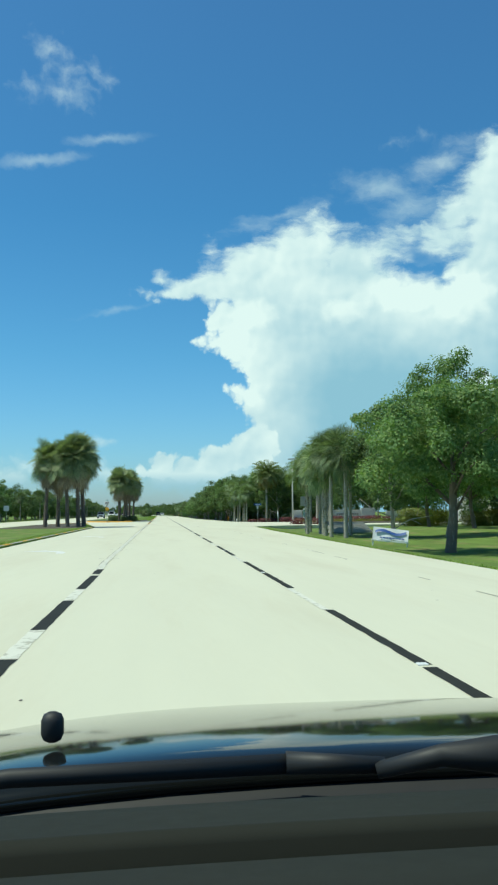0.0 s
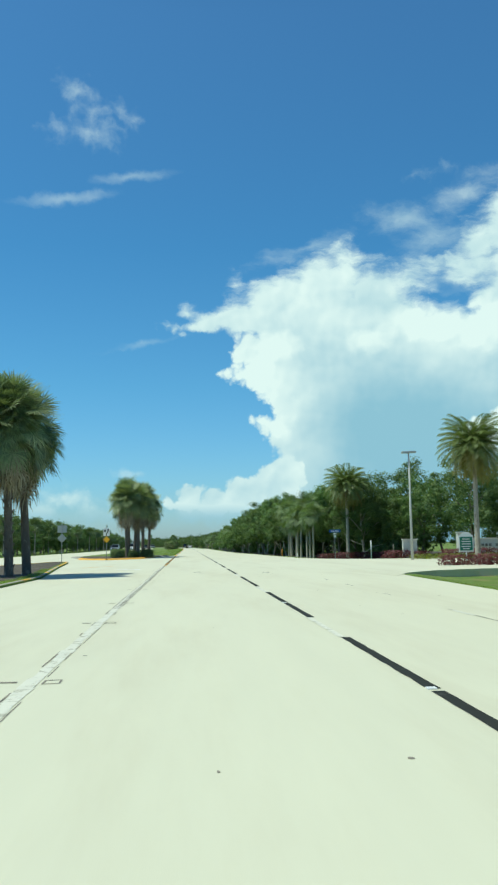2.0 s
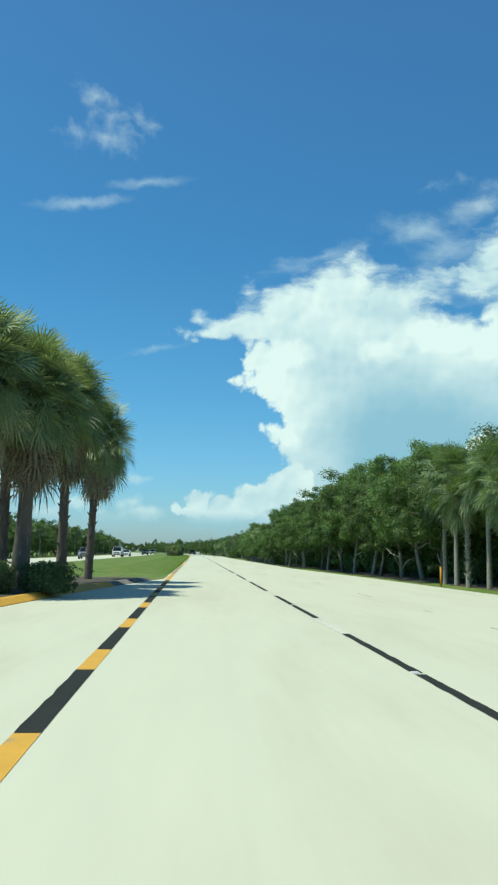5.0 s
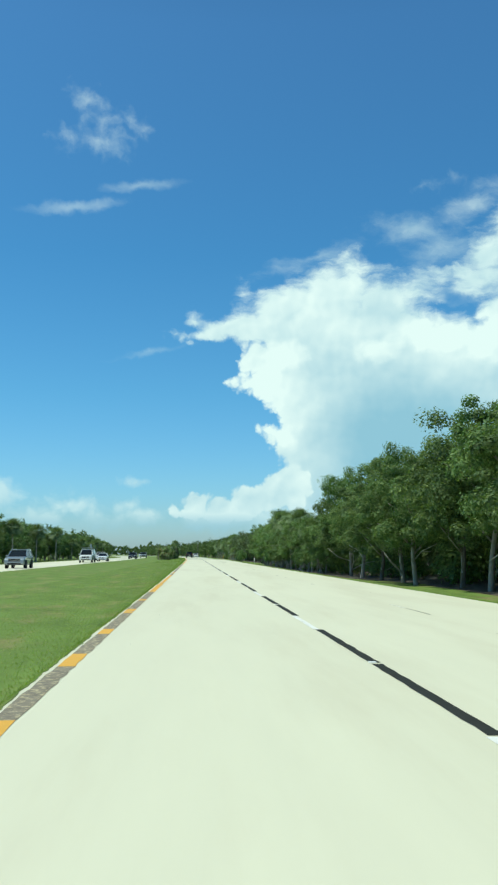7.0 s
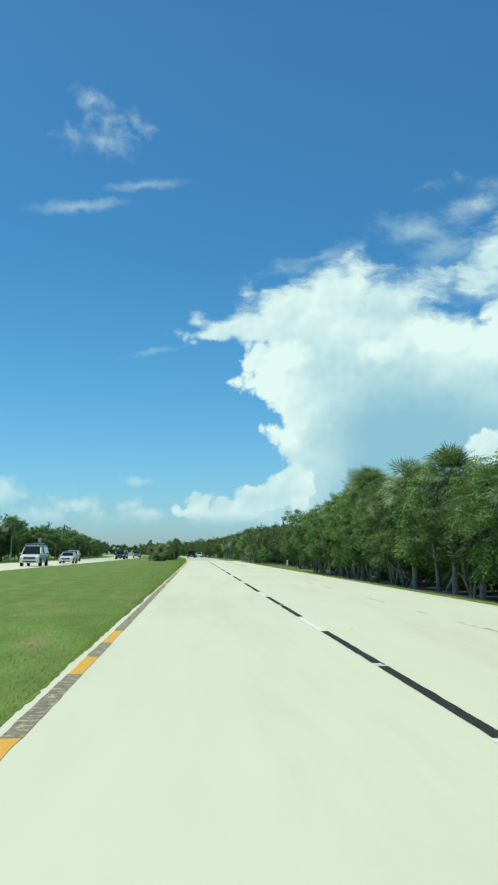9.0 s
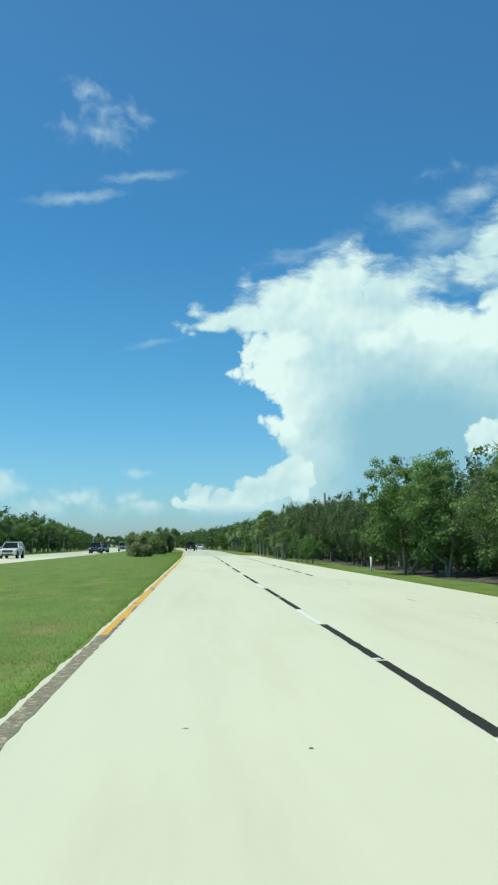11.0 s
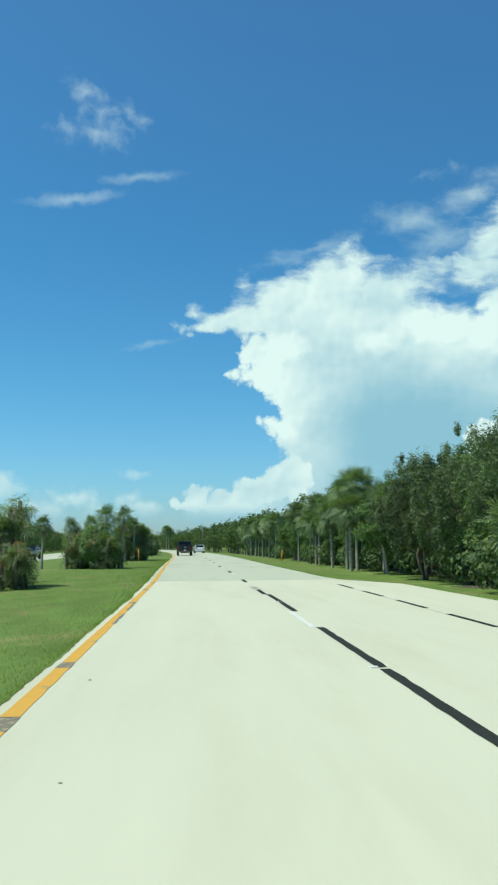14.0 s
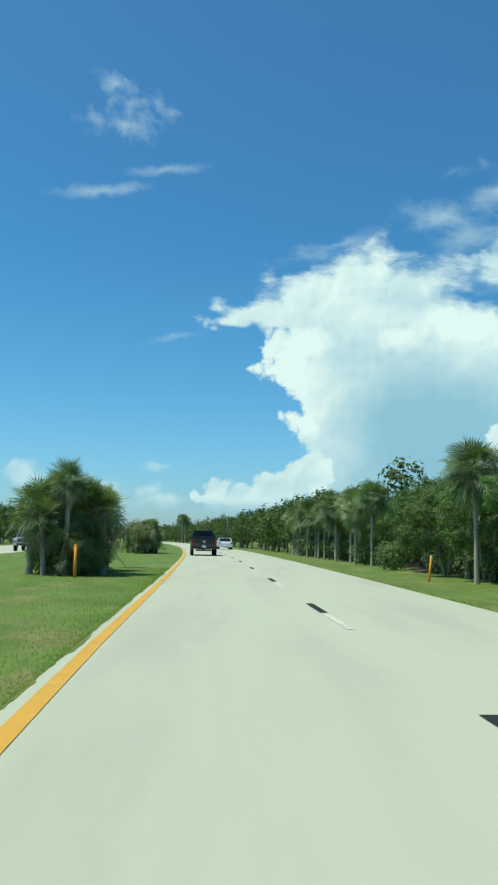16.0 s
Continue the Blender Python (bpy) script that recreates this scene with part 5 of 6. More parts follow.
# the two clusters of cabbage palms on the median
CABBAGE = [fan_palm("cabbage_palm", 10.0, 5.7, 91, "cabbage palm with a dense round crown and brown skirt", 260, 150, True, 0.3, 0.19, "cabbage palms on the median", True),
           fan_palm("cabbage_palm", 9.2, 5.5, 92, "cabbage palm with grey trunk and thick hanging skirt", 260, 150, False, -0.3, 0.19, "cabbage palms on the median", True)]
for j, (x, y, s, k) in enumerate([(-10.8, 81.5, 0.84, 0), (-9.8, 83.0, 0.88, 1), (-8.6, 80.5, 0.86, 0), (-7.7, 81.5, 0.92, 0), (-7.4, 84.0, 1.0, 1)]):
    plant(CABBAGE[k], x, y, j * 77, s, z=0.07)
for j, (x, y, s, k) in enumerate([(-6.4, 136.0, 0.94, 1), (-6.5, 139.5, 0.9, 0), (-5.8, 138.5, 0.9, 1), (-5.3, 137.0, 0.87, 1), (-5.1, 143.0, 0.88, 0), (-4.6, 147.0, 0.78, 0)]):
    plant(CABBAGE[k], x, y, j * 67 + 20, s, z=0.12)
HEDGE = shrub("clipped_shrub", (2.3, 1.8, 1.2), 95, M_LEAF, "clipped dark green shrub at the foot of the palms", n=5000, leaf=0.11, square=0.3)
for x, y, s in [(-7.35, 134.4, 0.76), (-5.65, 134.6, 0.52), (-4.3, 135.4, 0.7), (-6.4, 137.4, 0.7)]:
    plant(HEDGE, x, y, None, s, z=0.12)
# palm clumps further along the median
for x, y, s, k in [(-5.9, 348.6, 0.9, 0), (-7.2, 351.5, 0.85, 0), (-5.2, 346.9, 0.62, 1), (-6.4, 346.0, 0.7, 1), (-5.0, 370.2, 0.9, 1), (-5.8, 371.8, 0.8, 0), (-6.5, 371.2, 0.95, 1), (-4.6, 372.4, 0.8, 1),
                   (-5.0, 397.6, 0.98, 0), (-4.8, 396.6, 0.7, 1), (-5.4, 399.5, 1.05, 0), (-4.7, 401.5, 1.1, 1), (-5.4, 438.4, 1.1, 1), (-6.4, 440.5, 0.85, 0), (-5.0, 442.0, 1.05, 1), (-5.4, 446.0, 0.9, 1), (-7.0, 480.0, 0.8, 1)]:
    plant(LOWPALM[k], x + 0.5 * bend(y), y, None, s, z=0.02)
for x, y, s in [(-7.5, 350.0, 0.40), (-6.4, 353.0, 0.41), (-5.8, 348.0, 0.39), (-8.0, 352.0, 0.38), (-5.1, 371.5, 0.66), (-4.15, 373.0, 0.65), (-7.0, 371.8, 0.53), (-6.1, 374.0, 0.56), (-8.8, 371.5, 0.56),
                (-5.85, 398.4, 0.63), (-4.35, 397.8, 0.58), (-5.1, 396.4, 0.66), (-5.2, 400.6, 0.61), (-4.75, 405.0, 0.61), (-5.9, 442.5, 0.5), (-6.0, 438.9, 0.47), (-5.2, 440.0, 0.5)]:
    plant(FANS[int(y) % 2], x, y, None, s, z=0.02)
for j, (x, y, s) in enumerate([(-6.5, 397.6, 1.14), (-5.3, 397.2, 1.2), (-4.0, 397.9, 1.08), (-5.8, 396.5, 0.95), (-4.7, 398.8, 1.12)]):
    plant(EDGE_PALM, x, y, j * 75, s, z=0.02)
BUSH = shrub("median_bush", (2.7, 2.5, 2.7), 97, M_LEAF2, "dense green bush among the palms on the median", n=7000, leaf=0.12)
for x, y, s in [(-5.3, 370.9, 1.0), (-6.6, 372.4, 0.9), (-5.0, 398.2, 0.8), (-5.6, 400.4, 0.9), (-6.0, 397.9, 0.55), (-4.4, 397.9, 0.55), (-5.7, 440.5, 0.9)]:
    plant(BUSH, x, y, None, s, z=0.02)
for x, y, s in [(-9.3, 620.0, 1.14), (-8.6, 624.0, 1.08)]:
    plant(SABALS[2], x, y, None, s, z=-0.1)
# ---- signs, poles and small roadside things ----
def cyl(bm, r, z0, z1, at=(0, 0), sides=10, r2=None):
    m = Matrix.Translation((at[0], at[1], (z0 + z1) / 2))
    bmesh.ops.create_cone(bm, cap_ends=True, segments=sides, radius1=r, radius2=r if r2 is None else r2, depth=z1 - z0, matrix=m)


def plate(bm, w, h, at, t=0.006, spin=0.0, bevel=0.0):
    box(bm, (w, t, h), at, bevel, Matrix.Rotation(radians(spin), 4, "Y"))


def post(parent, r, z0, z1, mat=None, name="post"):
    bm = bmesh.new()
    cyl(bm, r, z0, z1)
    return part(name, bm, mat or M_STEEL, parent, smooth=False)


# keep-right sign with a yellow diamond on the island
s = thing("keep_right_sign", (-7.9, 128.4, 0.12), "white lane-split sign with black arrow above a yellow diamond", "road sign")
post(s, 0.03, -0.3, 3.35)
bm = bmesh.new()
plate(bm, 0.62, 0.78, (0, -0.045, 2.62), 0.008, 0, 0.003)
white = part("sign_face", bm, M_SIGNWHITE, s)
bm = bmesh.new()
plate(bm, 0.16, 0.20, (-0.15, -0.052, 2.76), 0.004)
plate(bm, 0.10, 0.10, (-0.15, -0.052, 2.63), 0.004, 45)
part("divider_symbol", bm, M_SIGNBLACK, white)
bm = bmesh.new()
for x, z, w, h, a in ((-0.02, 2.34, 0.09, 0.2, 0), (0.02, 2.48, 0.09, 0.2, 28), (0.10, 2.62, 0.09, 0.22, 28), (0.15, 2.75, 0.09, 0.16, 0)):
    plate(bm, w, h, (x, -0.052, z), 0.004, a)
tri = [bm.verts.new((x, -0.054, z)) for x, z in ((0.03, 2.80), (0.27, 2.80), (0.16, 2.97))]
bm.faces.new(tri)
part("arrow_symbol", bm, M_SIGNBLACK, white)
bm = bmesh.new()
plate(bm, 0.47, 0.47, (0, -0.045, 1.88), 0.008, 45, 0.003)
part("yellow_diamond", bm, M_SIGNYEL, s, "yellow retroreflective diamond")
bm = bmesh.new()
plate(bm, 0.10, 0.22, (0.02, 0.03, 3.22), 0.02)
part("top_plate", bm, M_SIGNGREEN, s, "small dark plate seen edge-on")

# backs of signs on the tip of the first median
s = thing("median_sign", (-10.4, 115.6, 0.07), "bare aluminium backs of two signs on one post", "road sign")
post(s, 0.03, -0.3, 3.2)
bm = bmesh.new()
plate(bm, 0.76, 0.6, (0, 0.04, 2.75), 0.006)
part("sign_back", bm, M_SIGNBACK, s)
bm = bmesh.new()
plate(bm, 0.55, 0.55, (0, 0.04, 1.98), 0.006, 45)
part("diamond_back", bm, M_SIGNBACK, s)
s = thing("route_sign", (-26.5, 150.0, -0.06), "small white rectangular sign beyond the far carriageway", "road sign")
post(s, 0.04, -0.3, 2.8)
bm = bmesh.new()
plate(bm, 0.9, 0.9, (0, -0.04, 2.4), 0.008)
part("sign_face", bm, M_SIGNWHITE, s)

# grey sign back on the right verge
s = thing("verge_sign", (11.9, 68.6, ground_z(11.9, 68.6)), "grey aluminium back of a pair of signs on a steel post", "road sign", turn=-6)
post(s, 0.035, -0.4, 2.95)
for x in (-0.19, 0.2):
    bm = bmesh.new()
    plate(bm, 0.37 if x < 0 else 0.38, 0.78, (x, 0.04 + 0.01 * (x > 0), 2.55), 0.006, 0, 0.002)
    part("sign_back", bm, M_SIGNBACK, s)
bm = bmesh.new()
for z in (2.35, 2.75):
    box(bm, (0.6, 0.03, 0.04), (0, 0.02, z))
part("mounting_rail", bm, M_STEEL, s)

# blue street name sign
s = thing("street_name_sign", (14.8, 127.6, ground_z(14.8, 127.6)), "blue street name sign with white lettering on a steel post", "street sign")
post(s, 0.028, -0.4, 2.95)
bm = bmesh.new()
plate(bm, 1.12, 0.27, (0, -0.03, 2.88), 0.006, 0, 0.002)
face = part("name_plate", bm, M_SIGNBLUE, s)
bm = bmesh.new()
for x, w in ((-0.36, 0.07), (-0.27, 0.07), (-0.18, 0.06), (-0.1, 0.07), (0.03, 0.08), (0.12, 0.06), (0.2, 0.07), (0.28, 0.07), (0.36, 0.05)):
    plate(bm, w, 0.11, (x, -0.036, 2.88), 0.003)
part("lettering_bars", bm, M_SIGNWHITE, face, "white bars in place of lettering")
for z, w, h in ((2.62, 0.34, 0.14), (2.36, 0.24, 0.24)):
    bm = bmesh.new()
    plate(bm, w, h, (0, -0.03, z), 0.006)
    part("small_plate", bm, M_SIGNWHITE, s)

# ornamental green sign at the side street
s = thing("entrance_sign", (16.0, 91.3, 0.02), "green ornamental sign with white frame on a white post", "sign", turn=-8)
post(s, 0.045, -0.4, 0.9, M_SIGNWHITE)
bm = bmesh.new()
box(bm, (0.84, 0.07, 0.92), (0, 0, 1.15), 0.02)
v = [bm.verts.new((x, y, z)) for y in (-0.035, 0.035) for x, z in ((-0.42, 1.60), (0.42, 1.60), (0.2, 1.76), (0, 1.84), (-0.2, 1.76))]
bm.faces.new(v[:5])
bm.faces.new(v[5:][::-1])
for i in range(5):
    j = (i + 1) % 5
    bm.faces.new((v[i], v[5 + i], v[5 + j], v[j]))
frame_ = part("sign_frame", bm, M_SIGNWHITE, s)
bm = bmesh.new()
plate(bm, 0.72, 0.78, (0, -0.04, 1.16), 0.01)
panel = part("green_panel", bm, M_SIGNGREEN, s)
bm = bmesh.new()
for z, w in ((1.42, 0.4), (1.28, 0.56), (1.14, 0.5), (1.0, 0.56), (0.87, 0.36)):
    plate(bm, w, 0.05, (0, -0.05, z), 0.004)
part("lettering_bars", bm, M_SIGNWHITE, panel, "white bars in place of lettering")


def lamp_pole(x, y, h, label, head=True):
    t = thing("lamp_pole", (x, y, 0.0), label, "lamp pole")
    bm = bmesh.new()
    cyl(bm, 0.115, -0.4, h, sides=12, r2=0.06)
    part("pole", bm, M_POLE, t, smooth=True)
    if head:
        bm = bmesh.new()
        box(bm, (0.6, 0.28, 0.16), (-0.25, 0, h + 0.06), 0.04)
        box(bm, (0.6, 0.28, 0.16), (0.3, 0.1, h + 0.1), 0.04)
        part("lamp_head", bm, M_SIGNBACK, t)
    return t


lamp_pole(16.8, 106.0, 8.0, "tall concrete lamp pole with two box heads")
lamp_pole(30.0, 114.0, 8.2, "tall pale concrete lamp pole among the trees")

# entrance wall of the side street with planting
w = thing("entrance_wall", (0, 0, 0), "low cream stucco entrance wall with taller end pillars", "wall")
for nm, x0, x1, z1, y in (("wall_panel", 23.4, 27.3, 1.5, 113.0), ("pillar", 22.5, 23.4, 2.0, 112.9), ("pillar", 27.3, 29.2, 1.75, 112.9), ("wall_panel", 18.0, 19.2, 1.5, 113.4),
                          ("wall_panel", 31.0, 36.0, 1.3, 113.6)):
    bm = bmesh.new()
    box(bm, (x1 - x0, 0.35 + 0.1 * (nm == "pillar"), z1 + 0.3), ((x0 + x1) / 2, y, z1 / 2 - 0.15), 0.015)
    box(bm, (x1 - x0 + 0.1, 0.5 + 0.1 * (nm == "pillar"), 0.08), ((x0 + x1) / 2, y, z1 + 0.04), 0.02)
    part(nm, bm, M_WALL, w)
bm = bmesh.new()
for i in range(9):
    plate(bm, 0.22, 0.22, (24.0 + i * 0.32 + 0.25 * (i > 4), 112.8, 1.0), 0.02)
part("lettering_bars", bm, M_GREYK, w, "dark bars in place of raised lettering")
FLOWER = shrub("red_flower_bed", (2.6, 1.6, 0.75), 101, M_RED, "low bed of dark red foliage", "flower bed", n=1100, leaf=0.13, square=0.4)
for x, y, s in [(15.0, 90.0, 0.8), (16.8, 89.8, 0.85), (21.5, 110.5, 1), (23.8, 110.8, 1.05), (26.2, 110.6, 1.0), (28.4, 110.8, 1.1), (30.8, 110.7, 1.0), (33.2, 110.8, 1.0), (17.2, 112.5, 0.9),
                (14.4, 129.6, 0.85), (16.2, 129.2, 1.0), (18.2, 129.6, 0.95), (20.0, 129.4, 0.9), (19.2, 113.0, 0.8)]:
    plant(FLOWER, x, y, rng.uniform(-10, 10), s, z=0.0 if y < 120 else None)
LIME = shrub("lime_ground_cover", (2.8, 1.0, 0.4), 102, M_LIME, "yellow-green clipped ground cover", "flower bed", n=800, leaf=0.1, square=0.5)
for x in (18.5, 21.0, 23.6, 26.2, 28.8, 31.4):
    plant(LIME, x, 108.6 if x > 20 else 108.0, 0, 1.0, z=0.0)
BIGHEDGE = shrub("rounded_hedge", (5.4, 2.6, 1.8), 103, M_LIME, "large rounded yellow-green hedge on the lawn", "hedge", n=11000, leaf=0.13, square=0.2)
plant(BIGHEDGE, 25.8, 80.5, 0, 1.0, z=-0.15)
plant(BIGHEDGE, 31.0, 78.0, 0, 0.9, z=-0.15)
h = thing("gatehouse", (37.0, 97.0, 0.0), "small white gatehouse under the trees", "building")
bm = bmesh.new()
box(bm, (3.4, 3.0, 2.6), (0, 0, 1.2), 0.02)
part("wall", bm, M_WALL, h)
bm = bmesh.new()
bmesh.ops.create_cone(bm, cap_ends=True, segments=4, radius1=2.9, radius2=0.3, depth=1.0, matrix=Matrix.Translation((0, 0, 3.0)) @ Matrix.Rotation(radians(45), 4, "Z"))
part("roof", bm, M_SIGNBACK, h)
bm = bmesh.new()
plate(bm, 1.6, 0.9, (0, -1.51, 1.5), 0.03)
part("window", bm, M_GLASS, h)

# real-estate style banner on a low frame
b = thing("banner", (10.62, 38.4, ground_z(10.62, 38.4)), "white vinyl banner with a blue wave on a low frame", "banner", turn=-22)
bm = bmesh.new()
rows = []
for i in range(13):
    x = -0.98 + 1.96 * i / 12
    sag = 0.03 * math.sin(i * 0.9)
    rows.append([bm.verts.new((x, -0.16 + sag, 0.32)), bm.verts.new((x, -0.05 + sag, 0.62)), bm.verts.new((x, 0.08 + sag * 0.6, 0.95 - 0.05 * i / 12))])
for i in range(12):
    for k in range(2):
        bm.faces.new((rows[i][k], rows[i + 1][k], rows[i + 1][k + 1], rows[i][k + 1]))
sheet = part("banner_sheet", bm, M_BANNER, b)
bm = bmesh.new()
for i in range(16):
    x0, x1 = -0.85 + 1.7 * i / 16, -0.85 + 1.7 * (i + 1) / 16
    y_, z0 = -0.09, 0.66 + 0.08 * math.sin(i * 0.42)
    z1 = 0.66 + 0.08 * math.sin((i + 1) * 0.42)
    bm.faces.new([bm.verts.new(p) for p in ((x0, y_ - 0.02, z0), (x1, y_ - 0.02, z1), (x1, y_ + 0.06, z1 + 0.13), (x0, y_ + 0.06, z0 + 0.13))])
part("blue_wave", bm, M_BANNERBLUE, sheet)
bm = bmesh.new()
for i in range(8):
    box(bm, (0.13, 0.005, 0.07), (-0.5 + i * 0.17, -0.165, 0.45), 0, Matrix.Rotation(radians(-18), 4, "X"))
part("lettering_bars", bm, M_BANNERBLUE, sheet, "blue bars in place of lettering")
for x in (-0.95, 0.95):
    bm = bmesh.new()
    box(bm, (0.07, 0.07, 0.7), (x, -0.02, 0.1), 0.008)
    part("leg", bm, M_SIGNWHITE, b)
bm = bmesh.new()
box(bm, (2.1, 0.1, 0.07), (0, -0.12, 0.28), 0.01)
part("rail", bm, M_SIGNWHITE, b)
b.scale = (0.84, 0.84, 0.92)
b.rotation_euler.y = radians(5.5)

# concrete swale inlet with steel bars, between the palms
g = thing("drain_inlet", (15.0, 66.2, -0.36), "sloping concrete drain end with a grate of grey steel bars", "drain")
bm = bmesh.new()
v = [bm.verts.new(p) for x in (-1.6, 1.6) for p in ((x, -1.5, -0.2), (x, -1.5, 0.06), (x, 1.5, 0.78), (x, 1.9, 0.78), (x, 1.9, -0.2))]
bm.faces.new(v[:5])
bm.faces.new(v[5:][::-1])
for i in range(5):
    k = (i + 1) % 5
    bm.faces.new((v[k], v[i], v[5 + i], v[5 + k]))
bmesh.ops.recalc_face_normals(bm, faces=bm.faces)
part("apron", bm, M_KERB, g)
for i in range(8):
    bm = bmesh.new()
    u = -1.35 + i * 0.38
    box(bm, (3.1, 0.13, 0.09), (0, u, 0.06 + (u + 1.5) * 0.24 + 0.05), 0.02)
    part("bar", bm, M_POLE, g)


def stake(x, y, z, h, mat, label, lean=0.0, band=None):
    t = thing("marker_post", (x, y, z), label, "marker post")
    bm = bmesh.new()
    cyl(bm, 0.05, -0.3, h * 0.93, sides=10)
    bmesh.ops.rotate(bm, verts=bm.verts, cent=(0, 0, 0), matrix=Matrix.Rotation(radians(lean), 3, "Y"))
    part("tube", bm, mat, t, smooth=True)
    bm = bmesh.new()
    bmesh.ops.create_uvsphere(bm, u_segments=10, v_segments=6, radius=0.054, matrix=Matrix.Translation((math.sin(radians(lean)) * h * 0.93, 0, h * 0.93)))
    part("cap", bm, band or mat, t, smooth=True)
    return t


stake(-4.55, 395.2, 0.03, 1.05, M_ORANGE, "orange-yellow utility marker post by the palm clump")
stake(8.95, 403.5, ground_z(8.95, 403.5), 1.15, M_ORANGE, "leaning orange utility marker post on the verge", 6, M_SIGNWHITE)
stake(12.5, 154.6, ground_z(12.5, 154.6), 1.05, M_ORANGE, "orange marker post before the palms")
stake(13.0, 143.0, ground_z(13.0, 143.0), 0.55, M_SIGNWHITE, "short white marker post before the palms")
stake(10.4, 299.0, ground_z(10.4, 299.0), 0.95, M_SIGNWHITE, "white marker post with a red top", 0, M_REDSTAKE)
stake(17.0, 121.0, 0.0, 1.6, M_SIGNWHITE, "slim white post at the street corner")
stake(18.6, 119.0, 0.0, 1.2, M_WOODPOLE, "slim dark post at the street corner")
t = thing("wooden_pole", (14.6, 343.3, ground_z(14.6, 343.3)), "weathered wooden pole rising from the trees", "pole")
bm = bmesh.new()
cyl(bm, 0.14, -0.5, 7.3, sides=10, r2=0.11)
part("shaft", bm, M_WOODPOLE, t, smooth=True)
t = thing("wooden_pole", (right_edge(520) + 2.2, 520.0, -0.1), "slim pole at the far bend of the road", "pole")
bm = bmesh.new()
cyl(bm, 0.12, -0.5, 5.5, sides=8, r2=0.08)
part("shaft", bm, M_WOODPOLE, t, smooth=True)

# ---- vehicles, parked where the film shows them ----
def loft(bm, profile, half, inset=None, bevel=0.05):
    """A body from a side outline (y, z), as wide as 2 * half; inset(z) draws its sides in."""
    sides = []
    for sgn in (-1, 1):
        sides.append([bm.verts.new((sgn * (half - (inset(z) if inset else 0)), y, z)) for y, z in profile])
    a = bm.faces.new(sides[0])
    b = bm.faces.new(sides[1][::-1])
    n = len(profile)
    for i in range(n):
        j = (i + 1) % n
        bm.faces.new((sides[0][j], sides[0][i], sides[1][i], sides[1][j]))
    bmesh.ops.recalc_face_normals(bm, faces=bm.faces)
    if bevel:
        rim = [e for f in (a, b) for e in f.edges]
        bmesh.ops.bevel(bm, geom=rim, offset=bevel, segments=3, affect="EDGES", profile=0.6)


def wheel(parent, x, y, r, w=0.24):
    bm = bmesh.new()
    prof = [(r * 0.62, -w / 2), (r * 0.93, -w / 2), (r, -w * 0.36), (r, w * 0.36), (r * 0.93, w / 2), (r * 0.62, w / 2)]
    rings = []
    for k in range(20):
        a = 2 * math.pi * k / 20
        rings.append([bm.verts.new((o, math.cos(a) * q, math.sin(a) * q)) for q, o in prof])
    for k in range(20):
        n = rings[(k + 1) % 20]
        for i in range(6):
            j = (i + 1) % 6
            bm.faces.new((rings[k][i], rings[k][j], n[j], n[i]))
    bmesh.ops.recalc_face_normals(bm, faces=bm.faces)
    ty = part("tyre", bm, M_RUBBER, parent, smooth=True)
    ty.location = (x, y, r)
    bm = bmesh.new()
    bmesh.ops.create_cone(bm, cap_ends=True, segments=18, radius1=r * 0.64, radius2=r * 0.64, depth=w * 0.72, matrix=Matrix.Rotation(radians(90), 4, "Y"))
    for k in range(5):
        box(bm, (w * 0.84, r * 0.12, r * 0.55), (0, 0, 0), 0, Matrix.Rotation(2 * math.pi * k / 5, 4, "X") @ Matrix.Translation((0, 0, r * 0.3)))
    part("rim", bm, M_RIM, ty)
    return ty


SHAPES = {
    # lower body outline, cabin outline (y front +, z), half width, wheel radius, axles
    "sedan": ([(2.35, 0.35), (2.42, 0.55), (2.3, 0.74), (1.2, 0.94), (0.9, 0.98), (-1.5, 1.02), (-2.3, 0.98), (-2.42, 0.7), (-2.35, 0.32), (-1.9, 0.26), (1.9, 0.24)],
              [(1.0, 0.97), (0.15, 1.40), (-0.2, 1.45), (-0.9, 1.44), (-1.85, 1.01)], 0.91, 0.33, (1.4, -1.4)),
    "suv": ([(2.3, 0.42), (2.36, 0.7), (2.25, 0.98), (1.15, 1.10), (0.9, 1.12), (-2.2, 1.14), (-2.36, 0.9), (-2.34, 0.4), (-1.9, 0.32), (1.9, 0.32)],
            [(1.0, 1.10), (0.3, 1.66), (-0.1, 1.73), (-1.7, 1.70), (-2.25, 1.13)], 0.95, 0.37, (1.4, -1.4)),
    "van": ([(2.6, 0.4), (2.68, 0.75), (2.55, 1.08), (1.75, 1.22), (-2.7, 1.24), (-2.78, 0.7), (-2.72, 0.42), (-2.2, 0.36), (2.2, 0.34)],
            [(1.8, 1.2), (1.1, 1.92), (0.8, 2.02), (-2.6, 2.05), (-2.72, 1.22)], 1.0, 0.37, (1.75, -1.7)),
    "pickup": ([(2.85, 0.5), (2.92, 0.85), (2.8, 1.12), (1.5, 1.24), (-2.7, 1.27), (-2.88, 1.25), (-2.88, 0.62), (-2.8, 0.52), (-2.3, 0.5), (2.3, 0.45)],
               [(1.35, 1.23), (0.65, 1.82), (0.3, 1.90), (-0.75, 1.88), (-1.0, 1.26)], 0.99, 0.41, (1.85, -1.75)),
}


